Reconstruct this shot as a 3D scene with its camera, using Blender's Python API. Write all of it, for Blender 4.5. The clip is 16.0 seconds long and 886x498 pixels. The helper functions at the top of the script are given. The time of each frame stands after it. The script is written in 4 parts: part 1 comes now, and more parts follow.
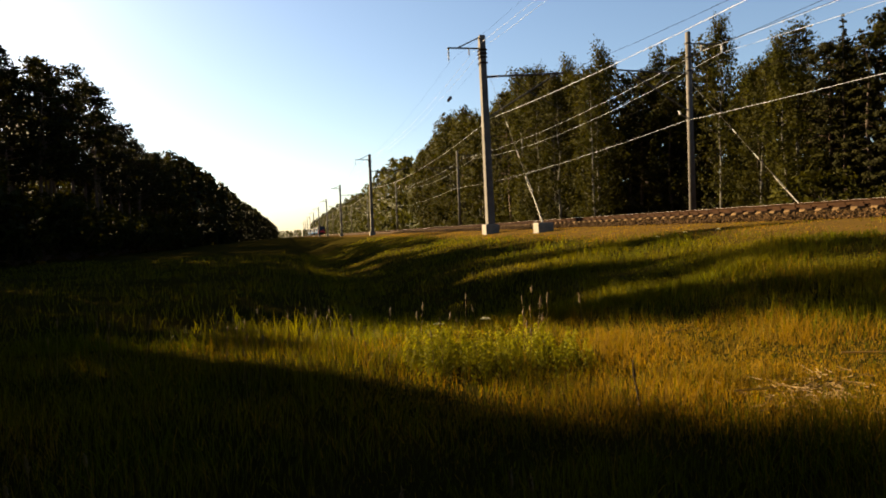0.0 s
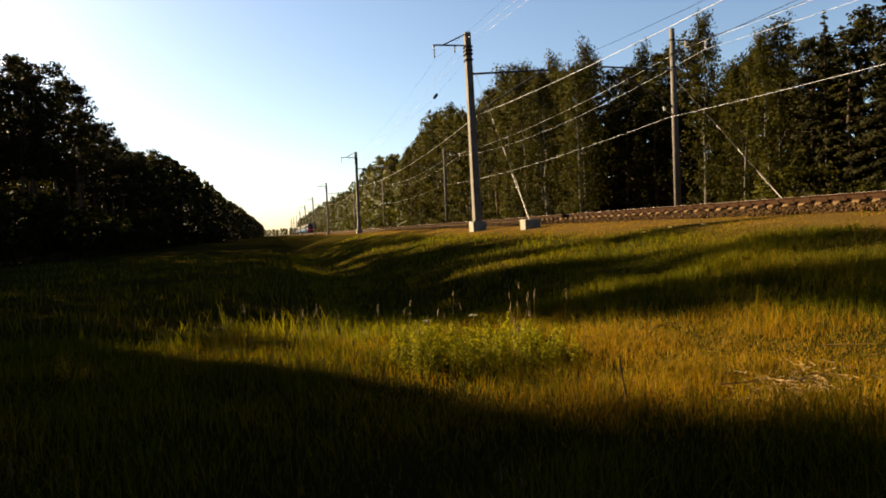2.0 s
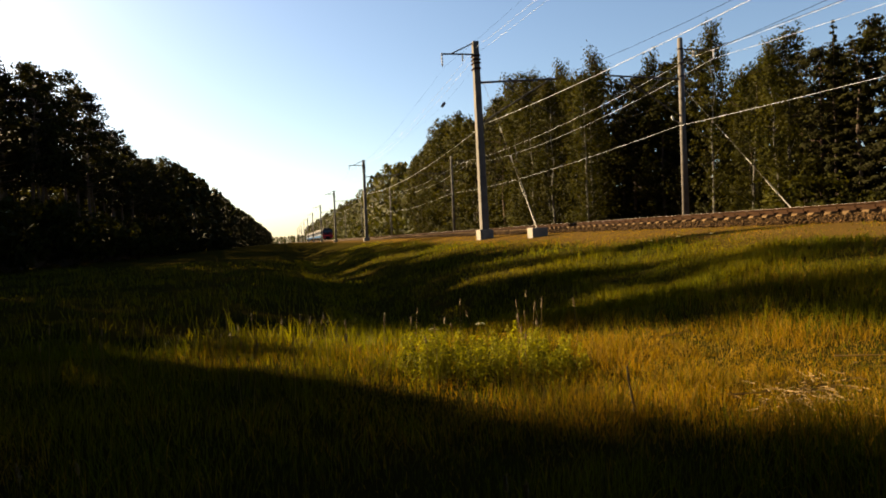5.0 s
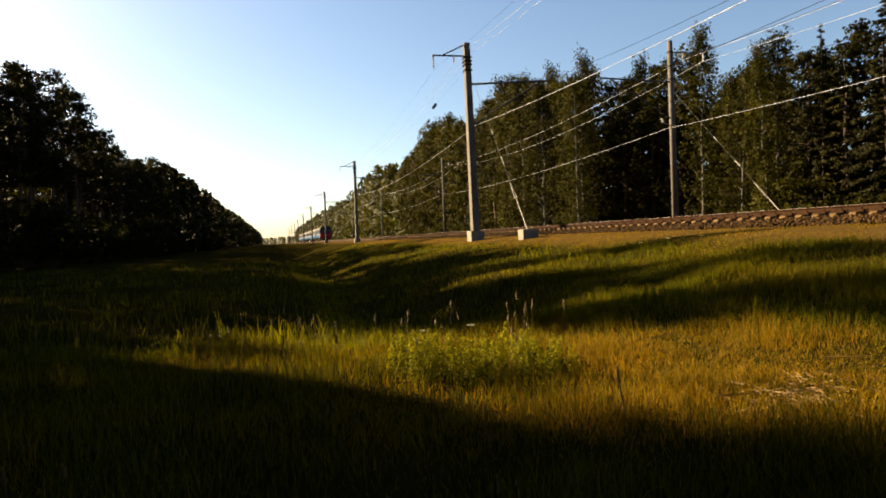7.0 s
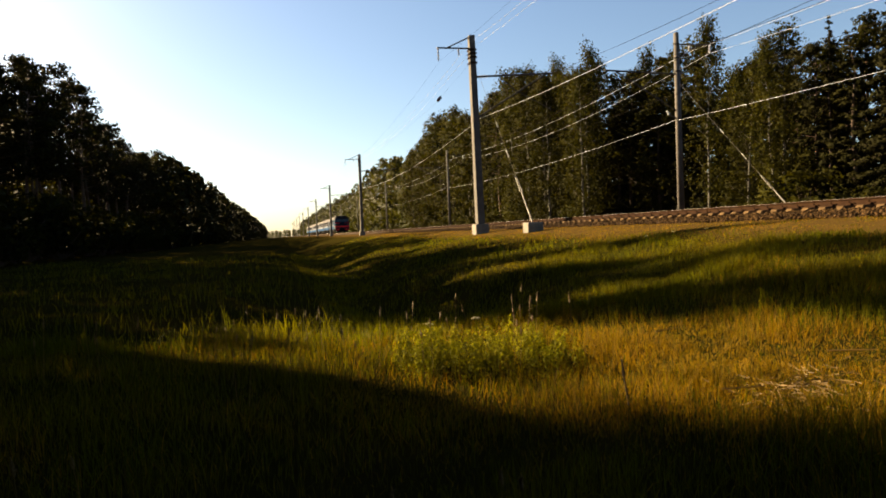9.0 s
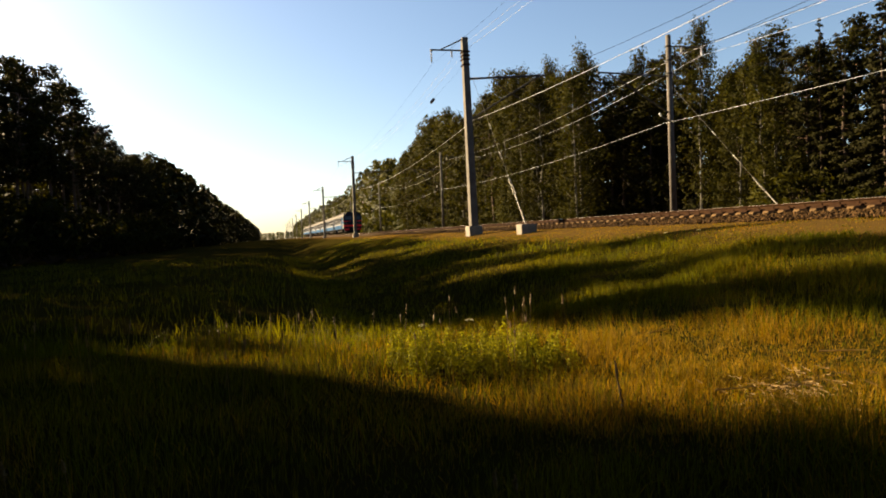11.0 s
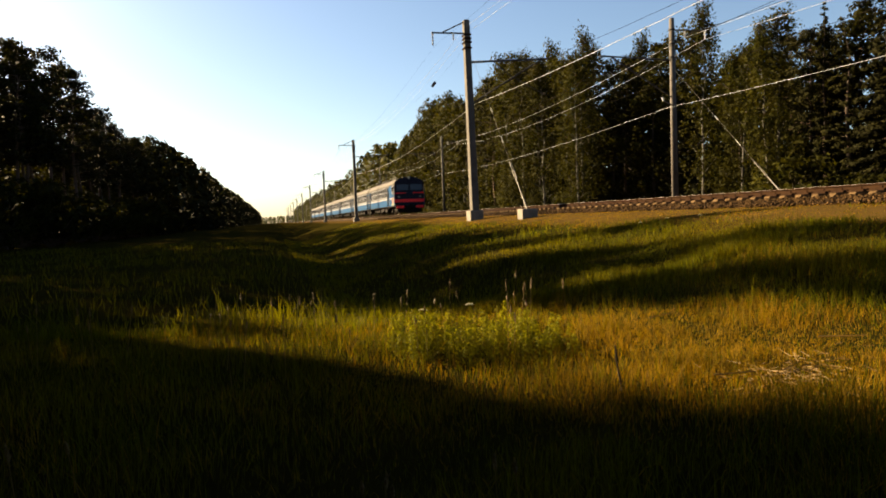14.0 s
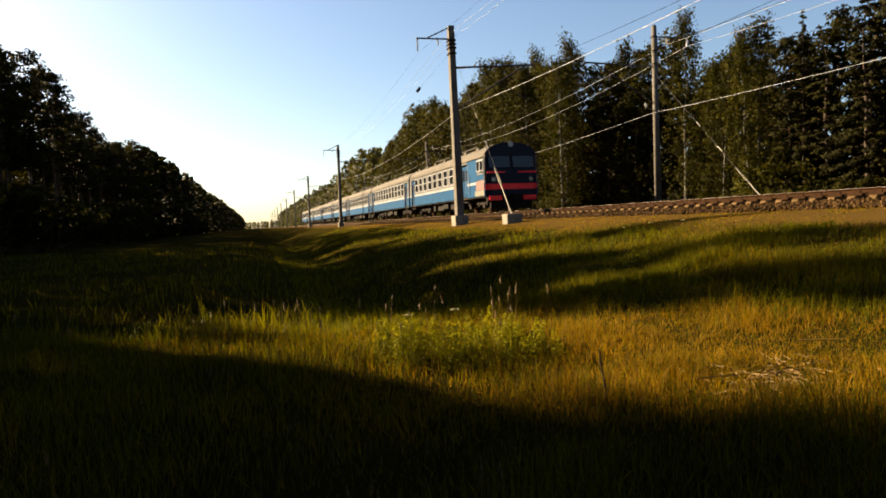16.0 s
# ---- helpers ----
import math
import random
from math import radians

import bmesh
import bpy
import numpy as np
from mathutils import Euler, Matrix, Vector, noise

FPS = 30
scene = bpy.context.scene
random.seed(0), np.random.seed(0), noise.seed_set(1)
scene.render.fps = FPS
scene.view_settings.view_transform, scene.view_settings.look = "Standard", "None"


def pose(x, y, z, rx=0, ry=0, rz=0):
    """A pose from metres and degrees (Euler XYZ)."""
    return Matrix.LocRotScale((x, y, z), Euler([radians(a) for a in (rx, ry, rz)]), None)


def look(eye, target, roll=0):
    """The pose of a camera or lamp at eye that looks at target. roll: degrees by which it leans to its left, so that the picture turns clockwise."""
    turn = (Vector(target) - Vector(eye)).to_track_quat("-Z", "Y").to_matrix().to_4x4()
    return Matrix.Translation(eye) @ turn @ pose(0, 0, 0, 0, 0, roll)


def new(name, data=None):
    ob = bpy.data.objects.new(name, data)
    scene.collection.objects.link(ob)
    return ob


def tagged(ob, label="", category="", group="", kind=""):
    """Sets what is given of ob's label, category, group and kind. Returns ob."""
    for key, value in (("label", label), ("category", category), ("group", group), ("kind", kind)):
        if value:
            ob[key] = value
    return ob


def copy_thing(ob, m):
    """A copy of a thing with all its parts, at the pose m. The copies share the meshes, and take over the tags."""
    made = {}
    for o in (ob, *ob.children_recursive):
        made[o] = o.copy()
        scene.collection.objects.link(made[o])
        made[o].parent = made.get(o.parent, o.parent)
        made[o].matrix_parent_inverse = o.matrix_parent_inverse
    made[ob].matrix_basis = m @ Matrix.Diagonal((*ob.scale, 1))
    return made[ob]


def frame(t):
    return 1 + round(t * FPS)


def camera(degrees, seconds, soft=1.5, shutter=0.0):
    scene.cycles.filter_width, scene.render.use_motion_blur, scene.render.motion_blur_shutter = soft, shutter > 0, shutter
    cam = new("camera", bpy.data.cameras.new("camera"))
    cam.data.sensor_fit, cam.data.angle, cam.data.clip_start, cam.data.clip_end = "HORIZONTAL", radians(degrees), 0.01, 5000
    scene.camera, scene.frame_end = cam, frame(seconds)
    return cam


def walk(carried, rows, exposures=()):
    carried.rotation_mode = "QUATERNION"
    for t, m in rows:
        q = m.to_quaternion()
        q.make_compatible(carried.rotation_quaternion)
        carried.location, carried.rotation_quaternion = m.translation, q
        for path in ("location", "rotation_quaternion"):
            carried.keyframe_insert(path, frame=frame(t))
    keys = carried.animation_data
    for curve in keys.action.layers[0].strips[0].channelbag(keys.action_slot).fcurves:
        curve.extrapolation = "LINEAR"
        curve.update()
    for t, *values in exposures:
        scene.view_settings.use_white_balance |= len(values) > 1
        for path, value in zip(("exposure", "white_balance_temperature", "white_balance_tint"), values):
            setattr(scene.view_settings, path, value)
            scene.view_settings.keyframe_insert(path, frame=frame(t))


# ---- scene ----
cam = camera(69.66, 16.0, soft=1.8)
PATH = [
    (0.0, pose(0, 0, 1.6, 88.37, 2.28, -13.56)),
    (0.5, pose(0, 0, 1.6, 88.19, 2.58, -13.52)),
    (1.0, pose(0, 0, 1.6, 87.91, 2.44, -14.20)),
    (1.5, pose(0, 0, 1.6, 87.80, 2.73, -14.65)),
    (2.0, pose(0, 0, 1.6, 88.08, 2.72, -14.72)),
    (2.5, pose(0, 0, 1.6, 88.49, 2.31, -14.70)),
    (3.0, pose(0, 0, 1.6, 88.63, 1.87, -14.32)),
    (3.5, pose(0, 0, 1.6, 88.45, 1.87, -14.82)),
    (4.0, pose(0, 0, 1.6, 88.73, 2.61, -14.20)),
    (6.5, pose(0, 0, 1.6, 88.94, 1.93, -14.11)),
    (7.0, pose(0, 0, 1.6, 88.92, 2.34, -14.90)),
    (7.5, pose(0, 0, 1.6, 88.64, 2.31, -14.28)),
    (8.0, pose(0, 0, 1.6, 88.40, 2.38, -14.18)),
    (10.5, pose(0, 0, 1.6, 88.30, 2.33, -15.00)),
    (11.0, pose(0, 0, 1.6, 88.46, 2.45, -15.05)),
    (11.5, pose(0, 0, 1.6, 87.73, 2.53, -15.88)),
    (12.0, pose(0, 0, 1.6, 87.87, 2.54, -15.89)),
    (12.5, pose(0, 0, 1.6, 87.83, 2.43, -15.77)),
    (13.0, pose(0, 0, 1.6, 87.52, 2.26, -15.76)),
    (13.5, pose(0, 0, 1.6, 87.14, 2.07, -15.24)),
    (14.0, pose(0, 0, 1.6, 87.07, 2.27, -14.97)),
    (14.5, pose(0, 0, 1.6, 87.41, 2.44, -14.99)),
    (15.0, pose(0, 0, 1.6, 87.78, 2.32, -15.29)),
    (15.5, pose(0, 0, 1.6, 87.62, 2.20, -15.76)),
    (16.0, pose(0, 0, 1.6, 87.47, 2.30, -16.32)),
]
walk(cam, PATH)

# ---- light ----
SUN_AZ = radians(43)          # from the track's direction towards the near forest
SUN_EL = radians(22)
SUN_DIR = Vector((-math.sin(SUN_AZ) * math.cos(SUN_EL), math.cos(SUN_AZ) * math.cos(SUN_EL), math.sin(SUN_EL)))
scene.view_settings.exposure = 2.65

world = bpy.data.worlds.new("sky")
scene.world = world
world.use_nodes = True
wn = world.node_tree.nodes
sky = wn.new("ShaderNodeTexSky")
sky.sky_type = "NISHITA"
sky.sun_disc = False
sky.sun_elevation = SUN_EL
sky.sun_rotation = -SUN_AZ
sky.altitude = 150
sky.air_density = 1.0
sky.dust_density = 1.0
sky.ozone_density = 1.5
wn["Background"].inputs["Strength"].default_value = 0.028
world.node_tree.links.new(sky.outputs[0], wn["Background"].inputs["Color"])

sun_data = bpy.data.lights.new("sun", "SUN")
sun_data.energy = 5.0
sun_data.angle = radians(0.6)
sun_data.color = (1.0, 0.74, 0.42)
sun = new("sun", sun_data)
sun.matrix_world = look(SUN_DIR * 100, (0, 0, 0))


# ---- materials ----
def material(name, base, rough=0.8, metal=0.0, second=None, scale=4.0, bump=0.0, bump_scale=30.0, island=None,
             objectwise=None, translucent=0.0, fine=None, spec=0.3):
    """Two scales of noise between base and second; island / objectwise: spread of brightness between pieces."""
    m = bpy.data.materials.new(name)
    m.use_nodes = True
    nt = m.node_tree
    n, l = nt.nodes, nt.links
    b = n["Principled BSDF"]
    b.inputs["Roughness"].default_value = rough
    b.inputs["Metallic"].default_value = metal
    b.inputs["Specular IOR Level"].default_value = spec
    co = n.new("ShaderNodeTexCoord")
    col = None

    def mix(a, c, fac, mode="MIX"):
        x = n.new("ShaderNodeMix")
        x.data_type, x.blend_type = "RGBA", mode
        for sock, v in ((x.inputs[0], fac), (x.inputs[6], a), (x.inputs[7], c)):
            if hasattr(v, "is_output"):
                l.new(v, sock)
            else:
                sock.default_value = v if isinstance(v, (int, float)) else (*v, 1)
        return x.outputs[2]

    def tex(s, detail=5.0, lo=0.35, hi=0.65):
        t = n.new("ShaderNodeTexNoise")
        t.inputs["Scale"].default_value, t.inputs["Detail"].default_value = s, detail
        l.new(co.outputs["Object"], t.inputs["Vector"])
        r = n.new("ShaderNodeMapRange")
        r.inputs[1].default_value, r.inputs[2].default_value = lo, hi
        l.new(t.outputs["Fac"], r.inputs[0])
        return r.outputs[0]

    second = second or tuple(c * 0.7 for c in base)
    col = mix(base, second, tex(scale))
    col = mix(col, fine or tuple(c * 0.55 for c in second), tex(scale * 9, 4, 0.55, 0.8))
    for spread, make, out in ((island, "ShaderNodeNewGeometry", "Random Per Island"), (objectwise, "ShaderNodeObjectInfo", "Random")):
        if spread:
            g = n.new(make)
            r = n.new("ShaderNodeMapRange")
            r.inputs[3].default_value, r.inputs[4].default_value = 1 - spread, 1 + spread
            l.new(g.outputs[out], r.inputs[0])
            cc = n.new("ShaderNodeCombineColor")
            for i in range(3):
                l.new(r.outputs[0], cc.inputs[i])
            col = mix(col, cc.outputs[0], 1.0, "MULTIPLY")
    l.new(col, b.inputs["Base Color"])
    if bump:
        t = n.new("ShaderNodeTexNoise")
        t.inputs["Scale"].default_value, t.inputs["Detail"].default_value = bump_scale, 6
        l.new(co.outputs["Object"], t.inputs["Vector"])
        bp = n.new("ShaderNodeBump")
        bp.inputs["Strength"].default_value, bp.inputs["Distance"].default_value = bump, 0.02
        l.new(t.outputs["Fac"], bp.inputs["Height"])
        l.new(bp.outputs[0], b.inputs["Normal"])
    if translucent:
        tr = n.new("ShaderNodeBsdfTranslucent")
        l.new(mix(col, (1.25, 1.15, 0.5), 1.0, "MULTIPLY"), tr.inputs["Color"])
        ms = n.new("ShaderNodeMixShader")
        ms.inputs[0].default_value = translucent
        l.new(b.outputs[0], ms.inputs[1])
        l.new(tr.outputs[0], ms.inputs[2])
        l.new(ms.outputs[0], n["Material Output"].inputs["Surface"])
    return m


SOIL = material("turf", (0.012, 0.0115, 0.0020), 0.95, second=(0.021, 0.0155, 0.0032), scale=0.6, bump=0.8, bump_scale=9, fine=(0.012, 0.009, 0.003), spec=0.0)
GRASS = material("green_grass", (0.048, 0.056, 0.0012), 0.75, second=(0.074, 0.064, 0.0016), scale=0.45, island=0.5, translucent=0.5, spec=0.06)
DRY = material("dry_grass", (0.170, 0.098, 0.0042), 0.75, second=(0.128, 0.081, 0.0036), scale=0.9, island=0.4, translucent=0.45, spec=0.1)
WEED = material("weed_leaves", (0.115, 0.128, 0.005), 0.7, second=(0.170, 0.155, 0.007), scale=2, island=0.4, translucent=0.5, spec=0.05)
STRAW = material("straw", (0.125, 0.074, 0.016), 0.75, second=(0.085, 0.050, 0.011), scale=6, island=0.3)
PETAL = material("white_petals", (0.42, 0.406, 0.35), 0.7, second=(0.455, 0.448, 0.364), scale=20, translucent=0.3)
BALLAST = material("ballast", (0.034, 0.019, 0.0072), 0.95, second=(0.020, 0.0115, 0.0045), scale=3, bump=1.0, bump_scale=14, spec=0.03)
STONE = material("ballast_stone", (0.062, 0.035, 0.013), 0.95, second=(0.030, 0.0175, 0.007), scale=8, island=0.6, spec=0.05)
CONCRETE = material("weathered_concrete", (0.090, 0.080, 0.070), 0.92, second=(0.058, 0.051, 0.044), scale=1.6, bump=0.4, bump_scale=25)
PALECON = material("pale_concrete", (0.165, 0.148, 0.124), 0.92, second=(0.115, 0.101, 0.084), scale=2.2, bump=0.4, bump_scale=25)
SLEEPER = material("sleeper_concrete", (0.100, 0.064, 0.030), 0.95, second=(0.066, 0.041, 0.019), scale=3, bump=0.4, objectwise=0.2, spec=0.05)
RUST = material("rusty_steel", (0.026, 0.0135, 0.0065), 0.95, second=(0.018, 0.0092, 0.005), scale=5, bump=0.3, spec=0.03)
RAILTOP = material("polished_rail", (0.385, 0.35, 0.308), 0.28, metal=1.0, second=(0.315, 0.28, 0.252), scale=3)
DARKWIRE = material("tarnished_copper", (0.012, 0.010, 0.009), 0.95, second=(0.008, 0.007, 0.006), scale=2, spec=0.0)
STEEL = material("painted_steel", (0.032, 0.030, 0.030), 0.7, metal=0.1, second=(0.024, 0.021, 0.019), scale=6, spec=0.15)
WIRE = material("bright_wire", (0.192, 0.2, 0.216), 0.5, metal=0.4, second=(0.152, 0.156, 0.164), scale=1.5)
GALV = material("galvanised_steel", (0.1764, 0.1596, 0.1386), 0.6, metal=0.2, second=(0.1344, 0.1176, 0.1008), scale=5)
GLASSY = material("glazed_ceramic", (0.55, 0.53, 0.5), 0.25, second=(0.4, 0.38, 0.36), scale=12)
DARKCER = material("brown_ceramic", (0.05, 0.03, 0.025), 0.3, second=(0.035, 0.022, 0.02), scale=12)
BARK = material("brown_bark", (0.055, 0.0375, 0.025), 0.95, second=(0.035, 0.025, 0.018), scale=3, bump=1.0, bump_scale=12, objectwise=0.2)
PINEBARK = material("pine_bark", (0.066, 0.036, 0.0195), 0.95, second=(0.036, 0.0225, 0.015), scale=1.2, bump=1.0, bump_scale=12, objectwise=0.2)
BIRCHBARK = material("birch_bark", (0.08316, 0.07623, 0.06468), 0.88, second=(0.05082, 0.0462, 0.03927), scale=2.5, bump=0.4, fine=(0.01155, 0.0104, 0.00924))
LEAF = material("birch_leaves", (0.0128, 0.0140, 0.0015), 0.8, second=(0.0222, 0.0205, 0.0020), scale=0.5, island=0.25, objectwise=0.3, translucent=0.3, spec=0.04)
NEEDLE = material("pine_needles", (0.0085, 0.0090, 0.0013), 0.8, second=(0.0125, 0.0115, 0.0016), scale=0.5, island=0.2, objectwise=0.25, translucent=0.06, spec=0.04)
# leaves of distant trees, lightened: the haze is put into their colour
HAZELEAF = material("haze_paled_leaves", (0.020, 0.0225, 0.0040), 0.8, second=(0.028, 0.0275, 0.0050), scale=0.05, island=0.3, translucent=0.3, spec=0.1)
BLUE = material("sky_blue_paint", (0.008, 0.050, 0.130), 0.8, second=(0.007, 0.042, 0.108), scale=1.4, fine=(0.008, 0.036, 0.10), objectwise=0.06, spec=0.03)
DARKBLUE = material("dark_blue_paint", (0.0035, 0.0048, 0.017), 0.45, second=(0.0030, 0.0040, 0.013), scale=2, spec=0.12)
CREAM = material("cream_paint", (0.108, 0.112, 0.122), 0.85, second=(0.088, 0.090, 0.096), scale=1.5, fine=(0.066, 0.062, 0.06), objectwise=0.06, spec=0.03)
WHITE = material("white_paint", (0.24, 0.25, 0.28), 0.85, second=(0.165, 0.172, 0.19), scale=2, spec=0.03)
ROOF = material("roof_paint", (0.056, 0.047, 0.039), 0.85, second=(0.040, 0.033, 0.027), scale=0.8, fine=(0.0288, 0.02448, 0.0216), bump=0.2)
RED = material("red_paint", (0.80, 0.016, 0.022), 0.45, second=(0.68, 0.014, 0.018), scale=3)
ORANGE = material("orange_red_paint", (0.105, 0.024, 0.0225), 0.5, second=(0.0825, 0.0195, 0.018), scale=3)
YELLOW = material("yellow_paint", (0.07875, 0.0825, 0.05625), 0.5, second=(0.06375, 0.0675, 0.045), scale=3)
UNDER = material("soot_and_unlit_inside", (0.007, 0.006, 0.0055), 0.9, second=(0.0115, 0.009, 0.0075), scale=2.5, bump=0.3, spec=0.08)
PANE = material("dark_window_glass", (0.012, 0.014, 0.018), 0.06, second=(0.010, 0.011, 0.014), scale=1.0, spec=0.3)
LENS = material("lamp_glass", (0.035, 0.033, 0.034), 0.1, second=(0.12, 0.115, 0.105), scale=9, spec=0.6)


# ---- building helpers ----
def mesh_of(name, verts, faces, mat, smooth=False):
    me = bpy.data.meshes.new(name)
    me.from_pydata(verts, [], faces)
    for m in (mat if isinstance(mat, (list, tuple)) else (mat,)):
        me.materials.append(m)
    if smooth:
        me.polygons.foreach_set("use_smooth", [True] * len(me.polygons))
    me.update()
    return me


def bm_mesh(name, bm, mat, smooth=False):
    bmesh.ops.recalc_face_normals(bm, faces=bm.faces[:])
    me = bpy.data.meshes.new(name)
    bm.to_mesh(me)
    bm.free()
    me.materials.append(mat)
    if smooth:
        me.polygons.foreach_set("use_smooth", [True] * len(me.polygons))
    return me


def part(name, bm, mat, parent, label="", smooth=False):
    me = bm if isinstance(bm, bpy.types.Mesh) else bm_mesh(name, bm, mat, smooth)
    ob = new(name, me)
    ob.parent = parent
    if label:
        tagged(ob, label)
    return ob


def box(bm, x0, x1, y0, y1, z0, z1, bevel=0.0):
    r = bmesh.ops.create_cube(bm, size=1, matrix=Matrix.Translation(((x0 + x1) / 2, (y0 + y1) / 2, (z0 + z1) / 2)) @ Matrix.Diagonal((x1 - x0, y1 - y0, z1 - z0, 1)))
    if bevel:
        vs = set(r["verts"])
        bmesh.ops.bevel(bm, geom=[e for e in bm.edges if e.verts[0] in vs and e.verts[1] in vs], offset=bevel, segments=1, affect="EDGES")
    return bm


def rod(bm, a, b, r0, r1=None, seg=8):
    a, b = Vector(a), Vector(b)
    d = b - a
    m = Matrix.Translation((a + b) / 2) @ d.to_track_quat("Z", "Y").to_matrix().to_4x4()
    bmesh.ops.create_cone(bm, cap_ends=True, segments=seg, radius1=r0, radius2=r0 if r1 is None else r1, depth=d.length, matrix=m)
    return bm


def B():
    return bmesh.new()


def loft(section, y0, y1, steps=1):
    """A strip of wall along y from a cross-section of (x, z) points, closed."""
    v, f, k = [], [], len(section)
    for i in range(steps + 1):
        y = y0 + (y1 - y0) * i / steps
        v += [(x, y, z) for x, z in section]
    for i in range(steps):
        for j in range(k):
            a, b = i * k + j, i * k + (j + 1) % k
            f.append((a, b, b + k, a + k))
    f += [tuple(range(k))[::-1], tuple(range(steps * k, steps * k + k))]
    return v, f


# ---- ground ----
PX = [-400, -60, -30, -12, -4, 0, 2.2, 4, 6, 8.5, 10.75, 12.4, 14, 21, 23, 27, 32, 400]
PZ = [2.0, 0.6, 0.25, 0.0, 0.05, 0.0, 0.03, 0.2, 0.52, 0.98, 1.36, 1.53, 1.5, 1.5, 1.35, 1.0, 1.0, 2.0]


def smooth01(v, a, b):
    t = min(max((v - a) / (b - a), 0), 1)
    return t * t * (3 - 2 * t)


def gz(x, y):
    z = float(np.interp(x, PX, PZ))
    z -= 0.62 * math.exp(-((x - 2.9) / 2.1) ** 2) * smooth01(y, 8.5, 13.5)
    side = 1 - smooth01(x, 9.5, 12) * (1 - smooth01(x, 23, 26))
    z += side * 0.16 * noise.noise((x * 0.33, y * 0.22, 1.7)) + side * 0.06 * noise.noise((x * 0.9, y * 0.8, 4.2))
    z -= 0.12 * math.exp(-((x - 7.2) / 1.2) ** 2) * (0.5 + 0.5 * math.sin(y * 0.55))
    return z


def turf_wear():
    """Bare brown dust from the ballast on the last metres of the bank."""
    n, l = SOIL.node_tree.nodes, SOIL.node_tree.links
    b = n["Principled BSDF"]
    old = b.inputs["Base Color"].links[0].from_socket
    co, xyz, t = n.new("ShaderNodeTexCoord"), n.new("ShaderNodeSeparateXYZ"), n.new("ShaderNodeTexNoise")
    t.inputs["Scale"].default_value, t.inputs["Detail"].default_value = 0.8, 6
    l.new(co.outputs["Object"], xyz.inputs[0])
    l.new(co.outputs["Object"], t.inputs["Vector"])
    add, r, mx = n.new("ShaderNodeMath"), n.new("ShaderNodeMapRange"), n.new("ShaderNodeMix")
    add.operation = "MULTIPLY_ADD"
    l.new(t.outputs["Fac"], add.inputs[0])
    add.inputs[1].default_value = 2.4
    l.new(xyz.outputs["X"], add.inputs[2])
    r.inputs[1].default_value, r.inputs[2].default_value = 10.4, 11.8
    l.new(add.outputs[0], r.inputs[0])
    mx.data_type = "RGBA"
    l.new(r.outputs[0], mx.inputs[0])
    l.new(old, mx.inputs[6])
    mx.inputs[7].default_value = (0.050, 0.031, 0.009, 1)
    l.new(mx.outputs[2], b.inputs["Base Color"])


turf_wear()


def axis(near, far, step, grow):
    v, s = [0.0], step
    while v[-1] < far:
        if v[-1] > near:
            s *= grow
        v.append(v[-1] + s)
    return v


xs = sorted([-a for a in axis(12, 2500, 0.5, 1.16)[1:]] + axis(26, 2500, 0.5, 1.2))
ys = sorted([-a for a in axis(2, 400, 0.8, 1.3)[1:]] + axis(45, 4000, 0.5, 1.13))
gv = [(x, y, gz(x, y)) for y in ys for x in xs]
nx = len(xs)
gf = [(j * nx + i, j * nx + i + 1, (j + 1) * nx + i + 1, (j + 1) * nx + i) for j in range(len(ys) - 1) for i in range(nx - 1)]
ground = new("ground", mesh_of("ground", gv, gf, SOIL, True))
tagged(ground, "grassy ground falling from the railway bank to a dark ditch", "ground", kind="structure")

# ---- railway ----
RAIL_Z = 1.99
NEAR_X, FAR_X = 15.05, 19.15
sec = [(12.35, 1.40), (12.35, 1.55), (13.55, 1.70), (20.65, 1.70), (21.85, 1.50), (21.85, 1.40)]
v, f = loft(sec, -60, 1500, 2)
bed = new("ballast_bed", mesh_of("ballast_bed", v, f, BALLAST))
tagged(bed, "brown crushed stone ballast bed under two tracks", "ballast", kind="structure")

rng = np.random.default_rng(5)


def stones(count, y0, y1, lo, hi, bias):
    """Loose angular stones on the near shoulder and between the sleepers."""
    ico = [(0, 0, 1), (.9, 0, .3), (.28, .85, .3), (-.72, .53, .3), (-.72, -.53, .3), (.28, -.85, .3), (0, 0, -.6)]
    tri = [(0, 1, 2), (0, 2, 3), (0, 3, 4), (0, 4, 5), (0, 5, 1), (6, 2, 1), (6, 3, 2), (6, 4, 3), (6, 5, 4), (6, 1, 5)]
    ico = np.array(ico)
    y = y0 + (y1 - y0) * rng.random(count) ** bias
    x = 12.15 + 1.6 * rng.random(count)
    z = np.interp(x, [12.2, 12.35, 13.55, 14.2], [1.53, 1.555, 1.705, 1.705])
    V, F = [], []
    for i in range(count):
        s = rng.uniform(lo, hi)
        R = np.array(Euler(rng.uniform(0, 6.28, 3)).to_matrix())
        p = (ico * rng.uniform(0.7, 1.25, (7, 3)) * s) @ R.T + (x[i], y[i], z[i] + s * 0.25)
        k = len(V)
        V += p.tolist()
        F += [(a + k, b + k, c + k) for a, b, c in tri]
    return V, F


v, f = stones(9000, 4, 80, 0.024, 0.055, 1.8)
tagged(new("ballast_stones", mesh_of("ballast_stones", v, f, STONE)), "loose reddish brown ballast stones along the track shoulder", "ballast", kind="stuff")


